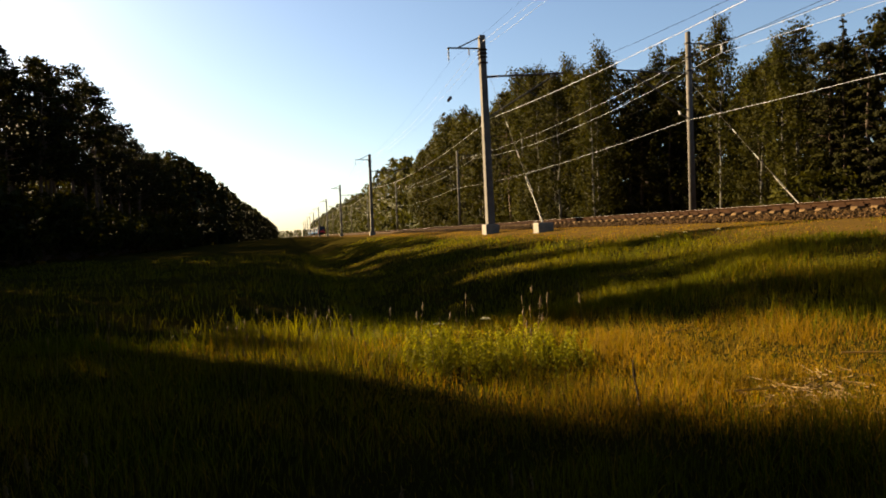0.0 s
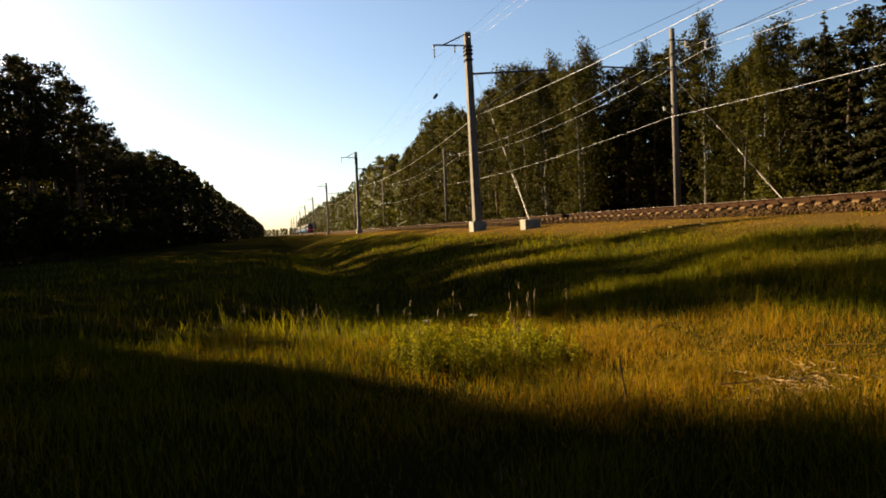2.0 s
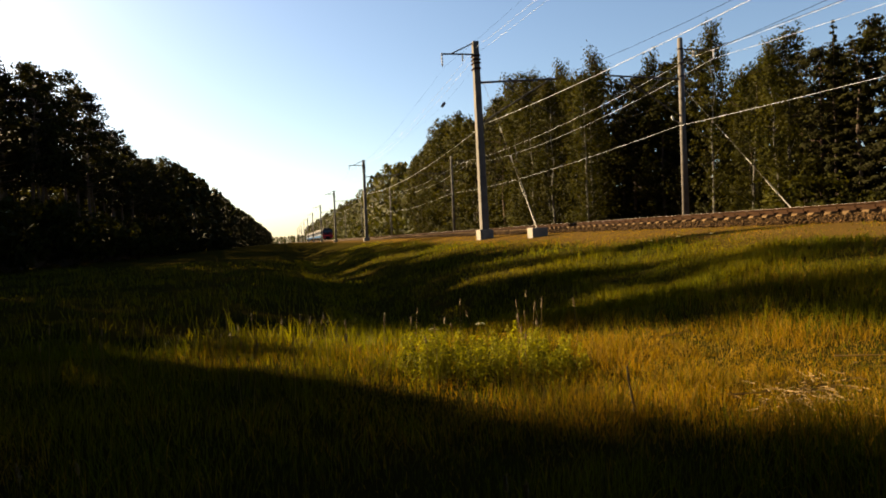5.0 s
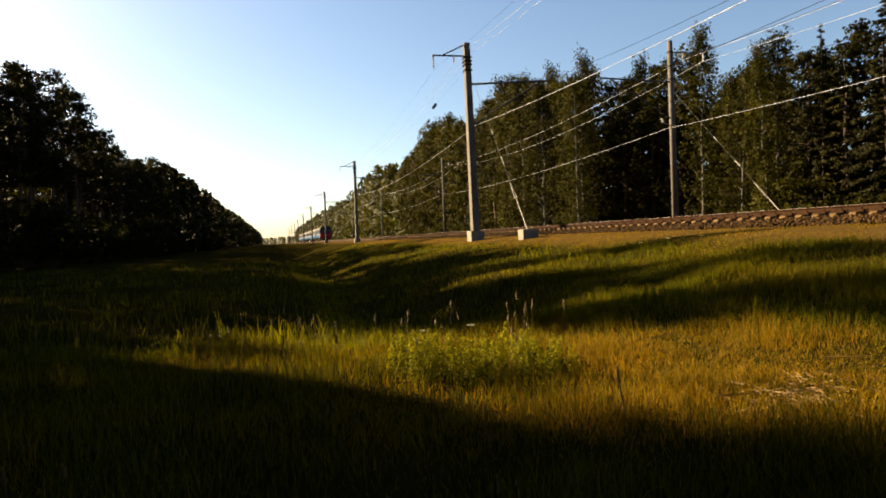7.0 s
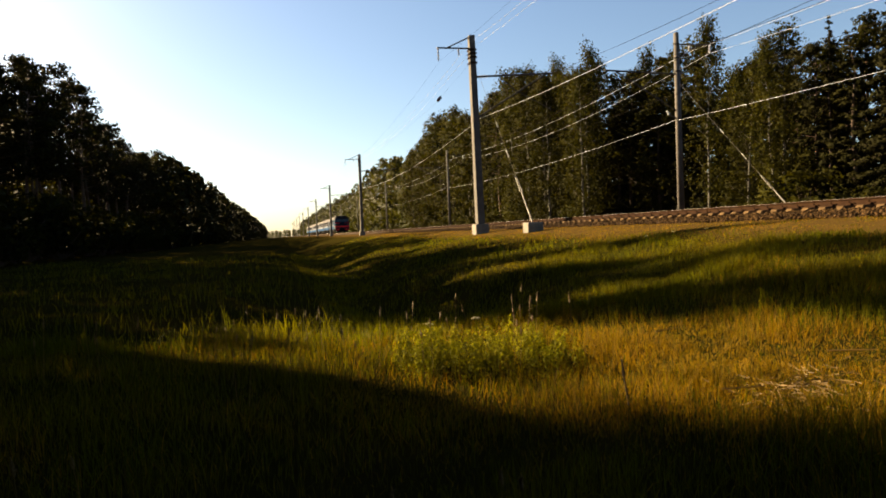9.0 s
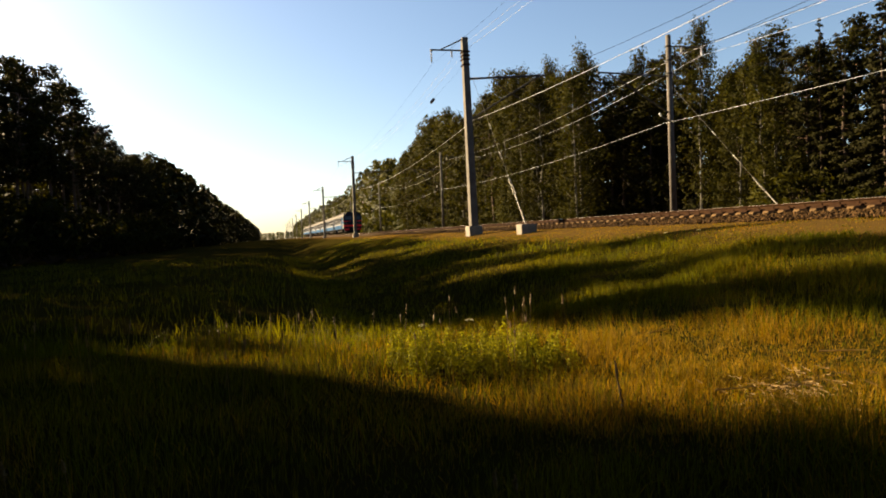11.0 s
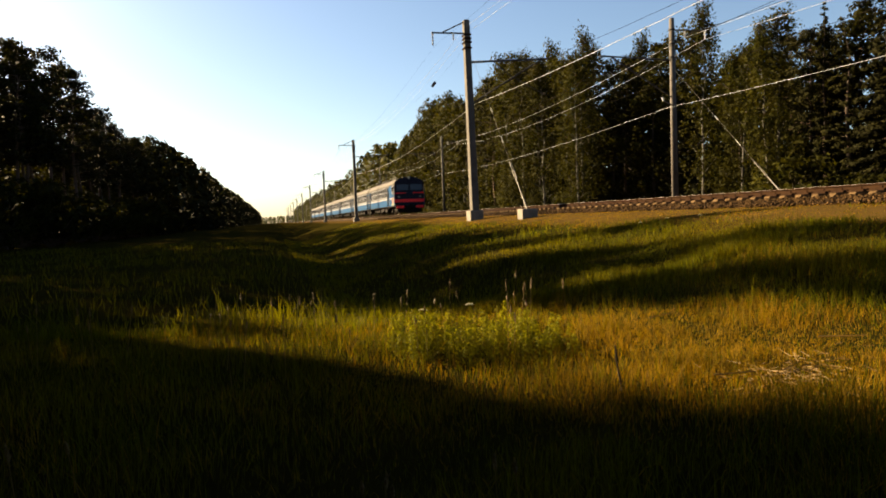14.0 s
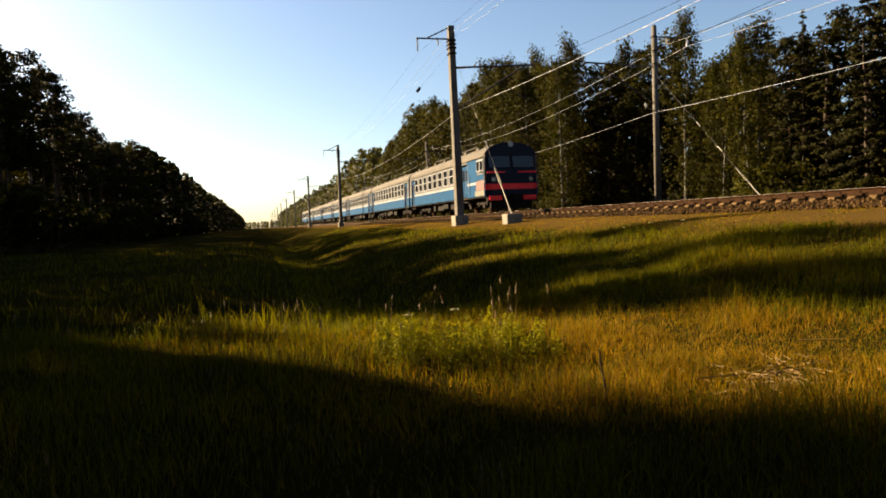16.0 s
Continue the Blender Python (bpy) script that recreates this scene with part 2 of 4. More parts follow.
def track(name, cx, label, first, count):
    tr = tagged(new(name), label, "railway track", "tracks", "structure")
    tr.location = (cx, 0, 0)
    prof = [(-.075, 0), (.075, 0), (.07, .018), (.012, .035), (.010, .135), (.036, .148), (.037, .176), (.03, .181), (-.03, .181), (-.037, .176), (-.036, .148), (-.010, .135), (-.012, .035), (-.07, .018)]
    for side in (-1, 1):
        v, f = loft([(side * 0.795 + px, RAIL_Z - 0.181 + pz) for px, pz in prof], -60, 1500, 1)
        rail = part("rail", mesh_of("rail", v, f, RUST), None, tr, "rusty rail with a polished running surface")
        v, f = loft([(side * 0.795 - .03, RAIL_Z - 0.0005), (side * 0.795 + .03, RAIL_Z - 0.0005), (side * 0.795 + .028, RAIL_Z + .003), (side * 0.795 - .028, RAIL_Z + .003)], -60, 1500, 1)
        part("running_surface", mesh_of("running_surface", v, f, RAILTOP), None, rail, "shiny worn running surface")
    bm = B()
    z1 = RAIL_Z - 0.185
    box(bm, -1.35, 1.35, -0.14, 0.14, z1 - 0.2, z1, 0.02)
    for vert in bm.verts:
        if vert.co.z > z1 - 0.03:
            vert.co.y *= 0.75
            vert.co.x *= 0.88
    sleeper_mesh = bm_mesh("sleeper", bm, SLEEPER)
    bm = B()
    for sx in (-0.795, 0.795):
        for s in (-1, 1):
            box(bm, sx + s * 0.075 - 0.05, sx + s * 0.075 + 0.05, -0.07, 0.07, z1, z1 + 0.06, 0.012)
            rod(bm, (sx + s * 0.1, 0, z1 + 0.05), (sx + s * 0.1, 0, z1 + 0.12), 0.022, seg=6)
    clip_mesh = bm_mesh("rail_fastening", bm, RUST)
    for i in range(count):
        s = part("sleeper", sleeper_mesh, None, tr)
        s.location = (0, first + i * 0.56, 0)
        s.rotation_euler.z = random.uniform(-0.01, 0.01)
        part("rail_fastening", clip_mesh, None, s)
    V, F = [], []
    tv = [v.co[:] for v in sleeper_mesh.vertices]
    tf = [p.vertices[:] for p in sleeper_mesh.polygons]
    for i in range(420):
        y = first + (count + i) * 0.56
        k = len(V)
        V += [(a, b + y, c) for a, b, c in tv]
        F += [tuple(q + k for q in p) for p in tf]
    tagged(part("far_sleepers", mesh_of("far_sleepers", V, F, SLEEPER), None, tr), "far concrete sleepers", kind="stuff")
    return tr


track("railway_track", NEAR_X, "near railway track with rusty rails on concrete sleepers in ballast", 2.0, 180)
track("railway_track", FAR_X, "second railway track with rusty rails on concrete sleepers", 8.0, 100)

# ---- overhead line ----
SPAN = 51.25
MAST_N, MAST_F = (10.75, 33.4), (22.55, 32.2)
TOP = 12.2


def insulator(a, b, r, mat=GLASSY, discs=4):
    bm = B()
    a, b = Vector(a), Vector(b)
    rod(bm, a, b, r * 0.35, seg=6)
    for i in range(discs):
        c = a.lerp(b, (i + 0.6) / (discs + 0.2))
        d = (b - a).normalized() * r * 0.35
        rod(bm, c - d, c + d, r, r * 0.6, seg=8)
    return bm_mesh("insulator", bm, mat)


def near_mast():
    """Tapered square concrete mast on a block, with a feeder bracket and a cantilever over the track. Origin on the ground."""
    m = tagged(new("catenary_mast"), "tapered grey concrete catenary mast on a square concrete footing", "catenary mast", "masts on the near side of the railway")
    part("footing", box(B(), -0.37, 0.37, -0.41, 0.41, -0.4, 0.48, 0.03), PALECON, m, "square pale concrete footing")
    bm = B()
    box(bm, -0.2, 0.2, -0.27, 0.27, 0.47, 10.75, 0.03)
    for v in bm.verts:
        if v.co.z > 5:
            v.co.x *= 0.8
            v.co.y *= 0.66
    part("pole", bm, CONCRETE, m)
    for z in (9.25, 9.55, 9.75, 9.95):
        part("clamp_band", box(B(), -0.21, 0.21, -0.24, 0.24, z - 0.045, z + 0.045, 0.01), RUST, m)
    z = 10.05
    bm = rod(B(), (-0.1, 0, z), (-1.95, 0, z), 0.045)
    rod(bm, (-0.1, 0, z + 0.62), (-1.35, 0, z + 0.03), 0.035)
    part("feeder_bracket", bm, STEEL, m, "dark steel feeder bracket with a diagonal stay")
    part("insulator", insulator((-1.9, 0, z), (-1.9, 0, z - 0.7), 0.075), None, m)
    part("insulator", insulator((-0.75, 0, z), (-0.75, 0, z - 0.38), 0.065), None, m)
    bm = rod(B(), (0.15, 0, 8.52), (4.75, 0, 8.78), 0.055)
    rod(bm, (1.45, 0, 8.58), (2.5, 0, 7.75), 0.03)
    part("cantilever", bm, STEEL, m, "dark steel cantilever arm over the track")
    bm = rod(B(), (0.15, 0, 6.3), (4.3, 0, 8.72), 0.05)
    part("strut", bm, STEEL, m)
    part("insulator", insulator((0.2, 0, 8.52), (0.9, 0, 8.56), 0.09, DARKCER, 5), None, m, "dark ceramic insulator")
    bm = rod(B(), (2.6, 0, 7.72), (4.5, 0, 6.75), 0.03)
    part("registration_arm", bm, STEEL, m)
    return m


def far_mast():
    m = tagged(new("catenary_mast"), "slender round concrete catenary mast behind the tracks", "catenary mast", "masts on the far side of the railway")
    part("pole", rod(B(), (0, 0, -0.4), (0, 0, 10.95), 0.20, 0.145, 12), CONCRETE, m, smooth=True)
    for z in (5.95, 8.75, 9.5, 10.3):
        part("clamp_band", rod(B(), (0, 0, z - 0.04), (0, 0, z + 0.04), 0.19, seg=12), STEEL, m)
    bm = rod(B(), (-0.1, 0, 8.6), (-4.6, 0, 8.72), 0.05)
    rod(bm, (-1.3, 0, 8.62), (-2.2, 0, 7.8), 0.03)
    part("cantilever", bm, STEEL, m, "dark steel cantilever arm over the far track")
    part("strut", rod(B(), (-0.1, 0, 6.5), (-3.9, 0, 8.68), 0.045), STEEL, m)
    bm = rod(B(), (0, 0, 10.3), (2.3, 0, 10.34), 0.04)
    rod(bm, (0.05, 0, 9.5), (1.5, 0, 10.3), 0.03)
    part("side_bracket", bm, STEEL, m)
    part("insulator", insulator((2.2, 0, 10.34), (2.2, 0, 9.85), 0.07), None, m, "white ceramic insulator")
    part("insulator", insulator((0.85, 0, 10.3), (0.85, 0, 9.9), 0.07), None, m, "white ceramic insulator")
    part("wire_bracket", rod(B(), (0.1, 0, 5.95), (-0.62, 0, 6.3), 0.04), CONCRETE, m, "short pale bracket")
    part("insulator", insulator((-0.62, 0, 6.3), (-0.72, 0, 6.5), 0.07), None, m, "white ceramic insulator")
    return m


def base_z(x, y):
    return gz(x, y) - 0.02


nm, fm = near_mast(), far_mast()
NY = [MAST_N[1] + SPAN * k for k in range(-1, 10)]
FY = [MAST_F[1] + SPAN * k for k in range(-1, 10)]
nm.matrix_basis = pose(MAST_N[0], NY[0], 1.36, 0, 0, 0)
fm.matrix_basis = pose(MAST_F[0], FY[0], 1.36)
for i, y in enumerate(NY[1:]):
    c = copy_thing(nm, pose(MAST_N[0], y, 1.38, 0, -0.6 if i == 0 else 0.25, 0))
for i, y in enumerate(FY[1:]):
    copy_thing(fm, pose(MAST_F[0], y, 1.4, 0, random.uniform(-0.3, 0.3), 0))


def guy_anchor(x, y, mast_y, mast_z, block, label):
    g = tagged(new("guy_anchor"), label, "mast guy", "guys")
    z = base_z(x, y)
    g.location = (x, y, z)
    top = 0.5 if block else 0.35
    if block:
        part("anchor_block", box(B(), -0.36, 0.36, -0.33, 0.33, -0.35, 0.42, 0.03), PALECON, g, "pale concrete anchor block")
    else:
        part("anchor_block", box(B(), -0.3, 0.3, -0.3, 0.3, -0.3, 0.3, 0.03), CONCRETE, g)
    a, b = Vector((0, 0.05, top - 0.1)), Vector((0, mast_y - y, mast_z - z))
    d = (b - a).normalized()
    part("anchor_rod", rod(B(), a, a + d * 1.9, 0.034, 0.028), GALV, g, "pale anchor rod")
    bm = rod(B(), a + d * 1.9 + Vector((0.05, 0, 0)), a + d * 2.9 + Vector((0.03, 0, 0)), 0.02)
    rod(bm, a + d * 1.9 - Vector((0.05, 0, 0)), a + d * 2.9 - Vector((0.03, 0, 0)), 0.02)
    part("turnbuckle", bm, GALV, g)
    part("guy_wire", rod(B(), a + d * 2.9, b, 0.008), CONCRETE, g)
    part("insulator", insulator(a + d * 4.2, a + d * 4.7, 0.04, GLASSY, 3), None, g)
    part("insulator", insulator(a + d * 6.4, a + d * 6.8, 0.04, GLASSY, 3), None, g)


guy_anchor(10.95, 26.4, 33.2, 9.9, True, "wire guy held by a pale concrete anchor block in the grass")
guy_anchor(22.55, 23.7, 32.0, 9.4, False, "wire guy of the far mast with a pale anchor rod")


def wire(name, label, x0, ys_, zs_, sag, r, x_alt=0.0, mat=WIRE, group="overhead wires"):
    """A hanging wire through its supports; sag at mid-span."""
    cu = bpy.data.curves.new(name, "CURVE")
    cu.dimensions, cu.bevel_depth, cu.bevel_resolution = "3D", r, 1
    pts = []
    for i in range(len(ys_) - 1):
        for j in range(12):
            t = j / 12
            pts.append((x0 + x_alt * ((-1) ** i) * (1 - 2 * t), ys_[i] + (ys_[i + 1] - ys_[i]) * t, zs_[i] + (zs_[i + 1] - zs_[i]) * t - sag * 4 * t * (1 - t)))
    pts.append((x0, ys_[-1], zs_[-1]))
    sp = cu.splines.new("POLY")
    sp.points.add(len(pts) - 1)
    for p, q in zip(sp.points, pts):
        p.co = (*q, 1)
    cu.materials.append(mat)
    return tagged(new(name, cu), label, "wire", group)


def flat(z):
    return [z] * len(NY)


wire("contact_wire", "thin dark contact wire over the near track", 15.05, NY, flat(7.74), 0.02, 0.008, 0.15, DARKWIRE)
wire("messenger_wire", "thin dark messenger wire above the near contact wire", 15.0, NY, flat(10.1), 1.2, 0.008, 0, DARKWIRE)
wire("contact_wire", "thin dark contact wire over the far track", 19.1, FY, flat(7.74), 0.02, 0.008, 0.15, DARKWIRE)
wire("messenger_wire", "thin dark messenger wire above the far contact wire", 19.1, FY, flat(10.1), 1.2, 0.008, 0, DARKWIRE)
wire("low_feeder_wire", "low pale feeder wire on the near masts", 11.02, NY, flat(7.66), 0.8, 0.0095)
wire("low_feeder_wire", "low pale feeder wire on the far masts", 22.15, FY, flat(7.3), 0.55, 0.0095)
wire("feeder_wire", "pale feeder wire on the far mast brackets", 23.4, FY, flat(11.3), 0.78, 0.0095)
wire("feeder_wire", "pale feeder wire at the far bracket ends", 24.75, FY, flat(11.25), 1.15, 0.0095)
wire("feeder_wire", "faint pale feeder wire at the near mast tops", 10.55, NY, flat(11.72), 1.0, 0.0055)
wire("feeder_wire", "faint pale feeder wire at the near mast tops", 10.9, NY, flat(11.62), 1.0, 0.0055)
wire("feeder_wire", "thin dark feeder wire under the near mast brackets", 8.85, NY, flat(10.72), 0.9, 0.003, 0, DARKWIRE)

# strain insulator on the sagging lead of the first near mast
lead = tagged(new("strain_lead"), "thin lead with a dark strain insulator beside the mast", "wire")
part("lead_wire", rod(rod(B(), (10.6, 33.6, 10.7), (10.1, 38.4, 9.85), 0.003, seg=4), (10.1, 39.0, 9.75), (9.6, 84.6, 9.2), 0.003, seg=4), STEEL, lead)
part("insulator", insulator((10.1, 38.4, 9.85), (10.05, 39.0, 9.72), 0.1, DARKCER, 4), None, lead)

# ---- train ----
CAR, PITCH, HALF = 19.6, 20.1, 1.74
N_CARS = 8


def side_strip(z0, z1, out, y0, y1, sign, lean=0.0):
    """A wall panel along one side of the car, 6 cm thick."""
    xo = HALF + out
    s = [(sign * xo, z0), (sign * (xo - lean), z1), (sign * (xo - lean - 0.06), z1), (sign * (xo - 0.06), z0)]
    return loft(s if sign > 0 else s[::-1], y0, y1)


def merge(pieces):
    V, F = [], []
    for v, f in pieces:
        k = len(V)
        V += v
        F += [tuple(i + k for i in p) for p in f]
    return V, F


ROOF_SEC = [(-1.70, 3.38), (-1.66, 3.62), (-1.48, 3.86), (-1.1, 4.06), (-0.55, 4.2), (0, 4.25), (0.55, 4.2), (1.1, 4.06), (1.48, 3.86), (1.66, 3.62), (1.70, 3.38)]

# meshes shared by all cars
bm = B()
for zz in (0.0, 0.58, 1.08):
    box(bm, -0.02, 0.02, -0.48, 0.48, zz - 0.03, zz + 0.03)
for yy in (-0.46, 0.46):
    box(bm, -0.02, 0.02, yy - 0.03, yy + 0.03, -0.03, 1.11)
WIN_FRAME = bm_mesh("window_frame", bm, WHITE)
PANE_LOW = bm_mesh("pane", box(B(), -0.012, 0.008, -0.43, 0.43, 0.03, 0.55), PANE)
PANE_UP = bm_mesh("pane", box(B(), -0.012, 0.008, -0.43, 0.43, 0.61, 1.05), PANE)
DOOR_LEAF = bm_mesh("door_leaf", box(B(), -0.03, 0.03, -0.31, 0.31, 0, 2.0, 0.02), BLUE)
DOOR_PANE = bm_mesh("door_pane", box(B(), -0.036, 0.036, -0.17, 0.17, 1.05, 1.75), PANE)
DOOR_RAIL = bm_mesh("handrail", rod(rod(B(), (0, -0.4, 0.2), (0, -0.4, 1.7), 0.022), (0, 0.4, 0.2), (0, 0.4, 1.7), 0.022), WHITE)
bm = B()
for s in (-1, 1):
    rod(bm, (s * 0.80 - 0.065, 0, 0), (s * 0.80 + 0.065, 0, 0), 0.47, 0.46, 24)
    rod(bm, (s * 0.80 - 0.09, 0, 0), (s * 0.80 - 0.06, 0, 0), 0.50, 0.50, 24) if s > 0 else rod(bm, (s * 0.80 + 0.06, 0, 0), (s * 0.80 + 0.09, 0, 0), 0.50, 0.50, 24)
rod(bm, (-1.05, 0, 0), (1.05, 0, 0), 0.085, seg=10)
for k in range(4):
    a = k * math.pi / 2
    box(bm, -0.87, -0.862, 0.2 * math.cos(a) - 0.04, 0.2 * math.cos(a) + 0.04, 0.2 * math.sin(a) - 0.04, 0.2 * math.sin(a) + 0.04)
VENT_BIG = bm_mesh("roof_ventilator", box(B(), -0.35, 0.35, 0, 0.9, 0, 0.19, 0.04), ROOF)
VENT_SMALL = bm_mesh("roof_ventilator", box(B(), -0.12, 0.12, 0, 0.6, 0, 0.17, 0.03), ROOF)
WHEELSET = bm_mesh("wheelset", bm, RUST)
bm = B()
for s in (-1, 1):
    box(bm, s * 1.12 - 0.09, s * 1.12 + 0.09, -1.85, 1.85, 0.52, 0.74, 0.03)
    for yy in (-1.3, 1.3):
        box(bm, s * 1.12 - 0.14, s * 1.12 + 0.14, yy - 0.22, yy + 0.22, 0.30, 0.62, 0.03)
        for q in (-0.34, 0.34):
            rod(bm, (s * 1.12, yy + q, 0.42), (s * 1.12, yy + q, 0.78), 0.09, seg=10)
    rod(bm, (s * 1.12, -0.25, 0.4), (s * 1.12, -0.25, 0.95), 0.13, seg=10)
    rod(bm, (s * 1.12, 0.25, 0.4), (s * 1.12, 0.25, 0.95), 0.13, seg=10)
box(bm, -1.1, 1.1, -0.3, 0.3, 0.5, 0.85, 0.03)
BOGIE = bm_mesh("bogie_frame", bm, UNDER)
bm = B()
for y0, y1, w in ((-2.6, -1.2, 1.35), (-0.9, 0.5, 1.45), (0.8, 2.4, 1.3), (2.7, 3.3, 1.4)):
    box(bm, -w, w, y0, y1, 0.38 + 0.1 * (w > 1.4), 1.0, 0.04)
UNDERBOX = bm_mesh("equipment_box", bm, UNDER)


def pantograph(car, y):
    p = part("pantograph", box(B(), -0.75, 0.75, y - 0.9, y + 0.9, 4.32, 4.40, 0.02), UNDER, car, "raised dark steel pantograph")
    for s in (-0.55, 0.55):
        bm = B()
        rod(bm, (s, y + 0.8, 4.4), (s * 0.8, y - 0.5, 5.05), 0.045)
        rod(bm, (s * 0.8, y - 0.5, 5.05), (s * 0.9, y + 0.25, 5.66), 0.035)
        rod(bm, (s, y - 0.8, 4.4), (s * 0.8, y + 0.55, 5.05), 0.045)
        rod(bm, (s * 0.8, y + 0.55, 5.05), (s * 0.9, y - 0.05, 5.66), 0.035)
        part("pantograph_arm", bm, UNDER, p)
    bm = rod(B(), (-0.95, y + 0.1, 5.66), (0.95, y + 0.1, 5.66), 0.05)
    rod(bm, (-0.95, y + 0.1, 5.66), (-1.12, y + 0.1, 5.5), 0.04)
    rod(bm, (0.95, y + 0.1, 5.66), (1.12, y + 0.1, 5.5), 0.04)
    part("contact_strip", bm, UNDER, p)
    for sx in (-0.6, 0.6):
        for sy in (-0.7, 0.7):
            part("insulator", insulator((sx, y + sy, 4.08), (sx, y + sy, 4.33), 0.1, DARKCER, 2), None, p)


def rail_car(index):
    """One coach. Origin on the rails at its front end, y backwards, x across."""
    lead, tail = index == 0, index == N_CARS - 1
    label = ("leading blue and cream coach with dark red-banded cab and pantograph" if lead else
             "blue and cream electric train coach with pantograph on the roof" if index % 2 == 0 and not tail else
             "blue and cream electric train coach with rows of double windows")
    car = tagged(new("train_car"), label, "train car", "cars of the electric train")
    cab = 3.0 if lead else 0.0
    doors = (4.15, CAR - 1.15) if lead else (1.15, CAR - 1.15)
    y0 = 0.25 if lead else 0.05
    walls = {"lower_side": [], "stripe": [], "upper_side": []}
    for sign in (-1, 1):
        # wall bays between the door openings
        edges = [y0, doors[0] - 0.64, doors[0] + 0.64, doors[1] - 0.64, doors[1] + 0.64, CAR - 0.02]
        for a, b in ((edges[0], edges[1]), (edges[2], edges[3]), (edges[4], edges[5])):
            walls["lower_side"].append(side_strip(1.02, 1.78, 0, a, b, sign))
            walls["stripe"].append(side_strip(1.782, 1.93, 0.006, a, b, sign))
            walls["upper_side"].append(side_strip(1.932, 3.36, 0, a, b, sign, 0.035))
        for a, b in ((edges[1], edges[2]), (edges[3], edges[4])):
            walls["upper_side"].append(side_strip(3.22, 3.36, 0, a, b, sign, 0.02))
    for name, mat in (("lower_side", BLUE), ("stripe", WHITE), ("upper_side", CREAM)):
        v, f = merge(walls[name])
        part(name, mesh_of(name, v, f, mat), None, car)
    v, f = loft(ROOF_SEC, y0, CAR - 0.02, 6)
    part("roof", mesh_of("roof", v, f, ROOF), None, car, "dusty beige roof")
    for k in range(7):
        y = 2.2 + k * 2.5
        part("roof_ventilator", VENT_BIG, None, car).location = (0, y, 4.15)
        for s in (-1, 1):
            part("roof_ventilator", VENT_SMALL, None, car).location = (s * 1.2, y, 3.95)
    part("gutter", rod(rod(B(), (-1.76, y0, 3.38), (-1.76, CAR - 0.02, 3.38), 0.03, seg=6), (1.76, y0, 3.38), (1.76, CAR - 0.02, 3.38), 0.03, seg=6), ROOF, car)
    part("floor", box(B(), -1.66, 1.66, y0 + 0.02, CAR - 0.04, 0.94, 1.1), UNDER, car)
    # solid near-black block: the unlit inside of the coach put into colour
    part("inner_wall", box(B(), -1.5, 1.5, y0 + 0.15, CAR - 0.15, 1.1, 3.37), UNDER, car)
    # end walls with a rubber gangway
    if not lead:
        part("end_wall", box(box(B(), -1.66, -0.6, 0.052, 0.12, 1.0, 3.37), 0.6, 1.66, 0.052, 0.12, 1.0, 3.37), BLUE, car)
        part("gangway", box(B(), -0.6, 0.6, -0.42, 0.05, 1.05, 3.2, 0.05), UNDER, car, "black rubber gangway")
    part("rear_wall", box(B(), -1.66, 1.66, CAR - 0.1, CAR - 0.03, 1.0, 3.37), BLUE, car)
    # windows
    count = 9 if lead else 11
    w0, w1 = doors[0] + 1.35, doors[1] - 1.35
    for k in range(count):
        y = w0 + (w1 - w0) * k / (count - 1)
        for sign in (-1, 1):
            w = part("window", WIN_FRAME, None, car)
            w.location = (sign * (HALF - 0.012), y, 2.12)
            for me in (PANE_LOW, PANE_UP):
                p = part("pane", me, None, w)
                p.location = (sign * 0.006, 0, 0)
    for y in doors:
        for sign in (-1, 1):
            d = part("door", DOOR_RAIL, None, car, "recessed blue sliding door with white handrails")
            d.location = (sign * (HALF + 0.02), y, 1.12)
            for s in (-1, 1):
                leaf = part("door_leaf", DOOR_LEAF, None, d)
                leaf.location = (-sign * 0.16, s * 0.315, 0)
                pn = part("door_pane", DOOR_PANE, None, d)
                pn.location = (-sign * 0.16, s * 0.315, 0)
    for dy in doors[:2]:
        part("door_step", box(B(), -1.72, 1.72, dy - 0.6, dy + 0.6, 0.72, 0.78), UNDER, car)
    # running gear
    wheels = []
    for y in (3.1, CAR - 3.1):
        bg = part("bogie", BOGIE, None, car)
        bg.location = (0, y, 0)
        for q in (-1.3, 1.3):
            ws = part("wheelset", WHEELSET, None, bg)
            ws.location = (0, q, 0.48)
            wheels.append(ws)
    ub = part("equipment_box", UNDERBOX, None, car)
    ub.location = (0, CAR / 2, 0)
    bm = rod(B(), (0, CAR - 0.1, 0.95), (0, CAR + 0.45, 0.95), 0.12)
    part("coupler", bm, UNDER, car)
    if index % 2 == 0 and not tail:
        pantograph(car, CAR - 2.3)
        bm = B()
        for sx in (-0.4, 0.4):
            rod(bm, (sx, 5, 4.5), (sx, 15.5, 4.5), 0.03)
            for y in (5, 8.5, 12, 15.5):
                rod(bm, (sx, y, 4.15), (sx, y, 4.5), 0.05, seg=6)
        part("roof_busbar", bm, STEEL, car)
    if lead:
        cab_front(car)
    return car, wheels


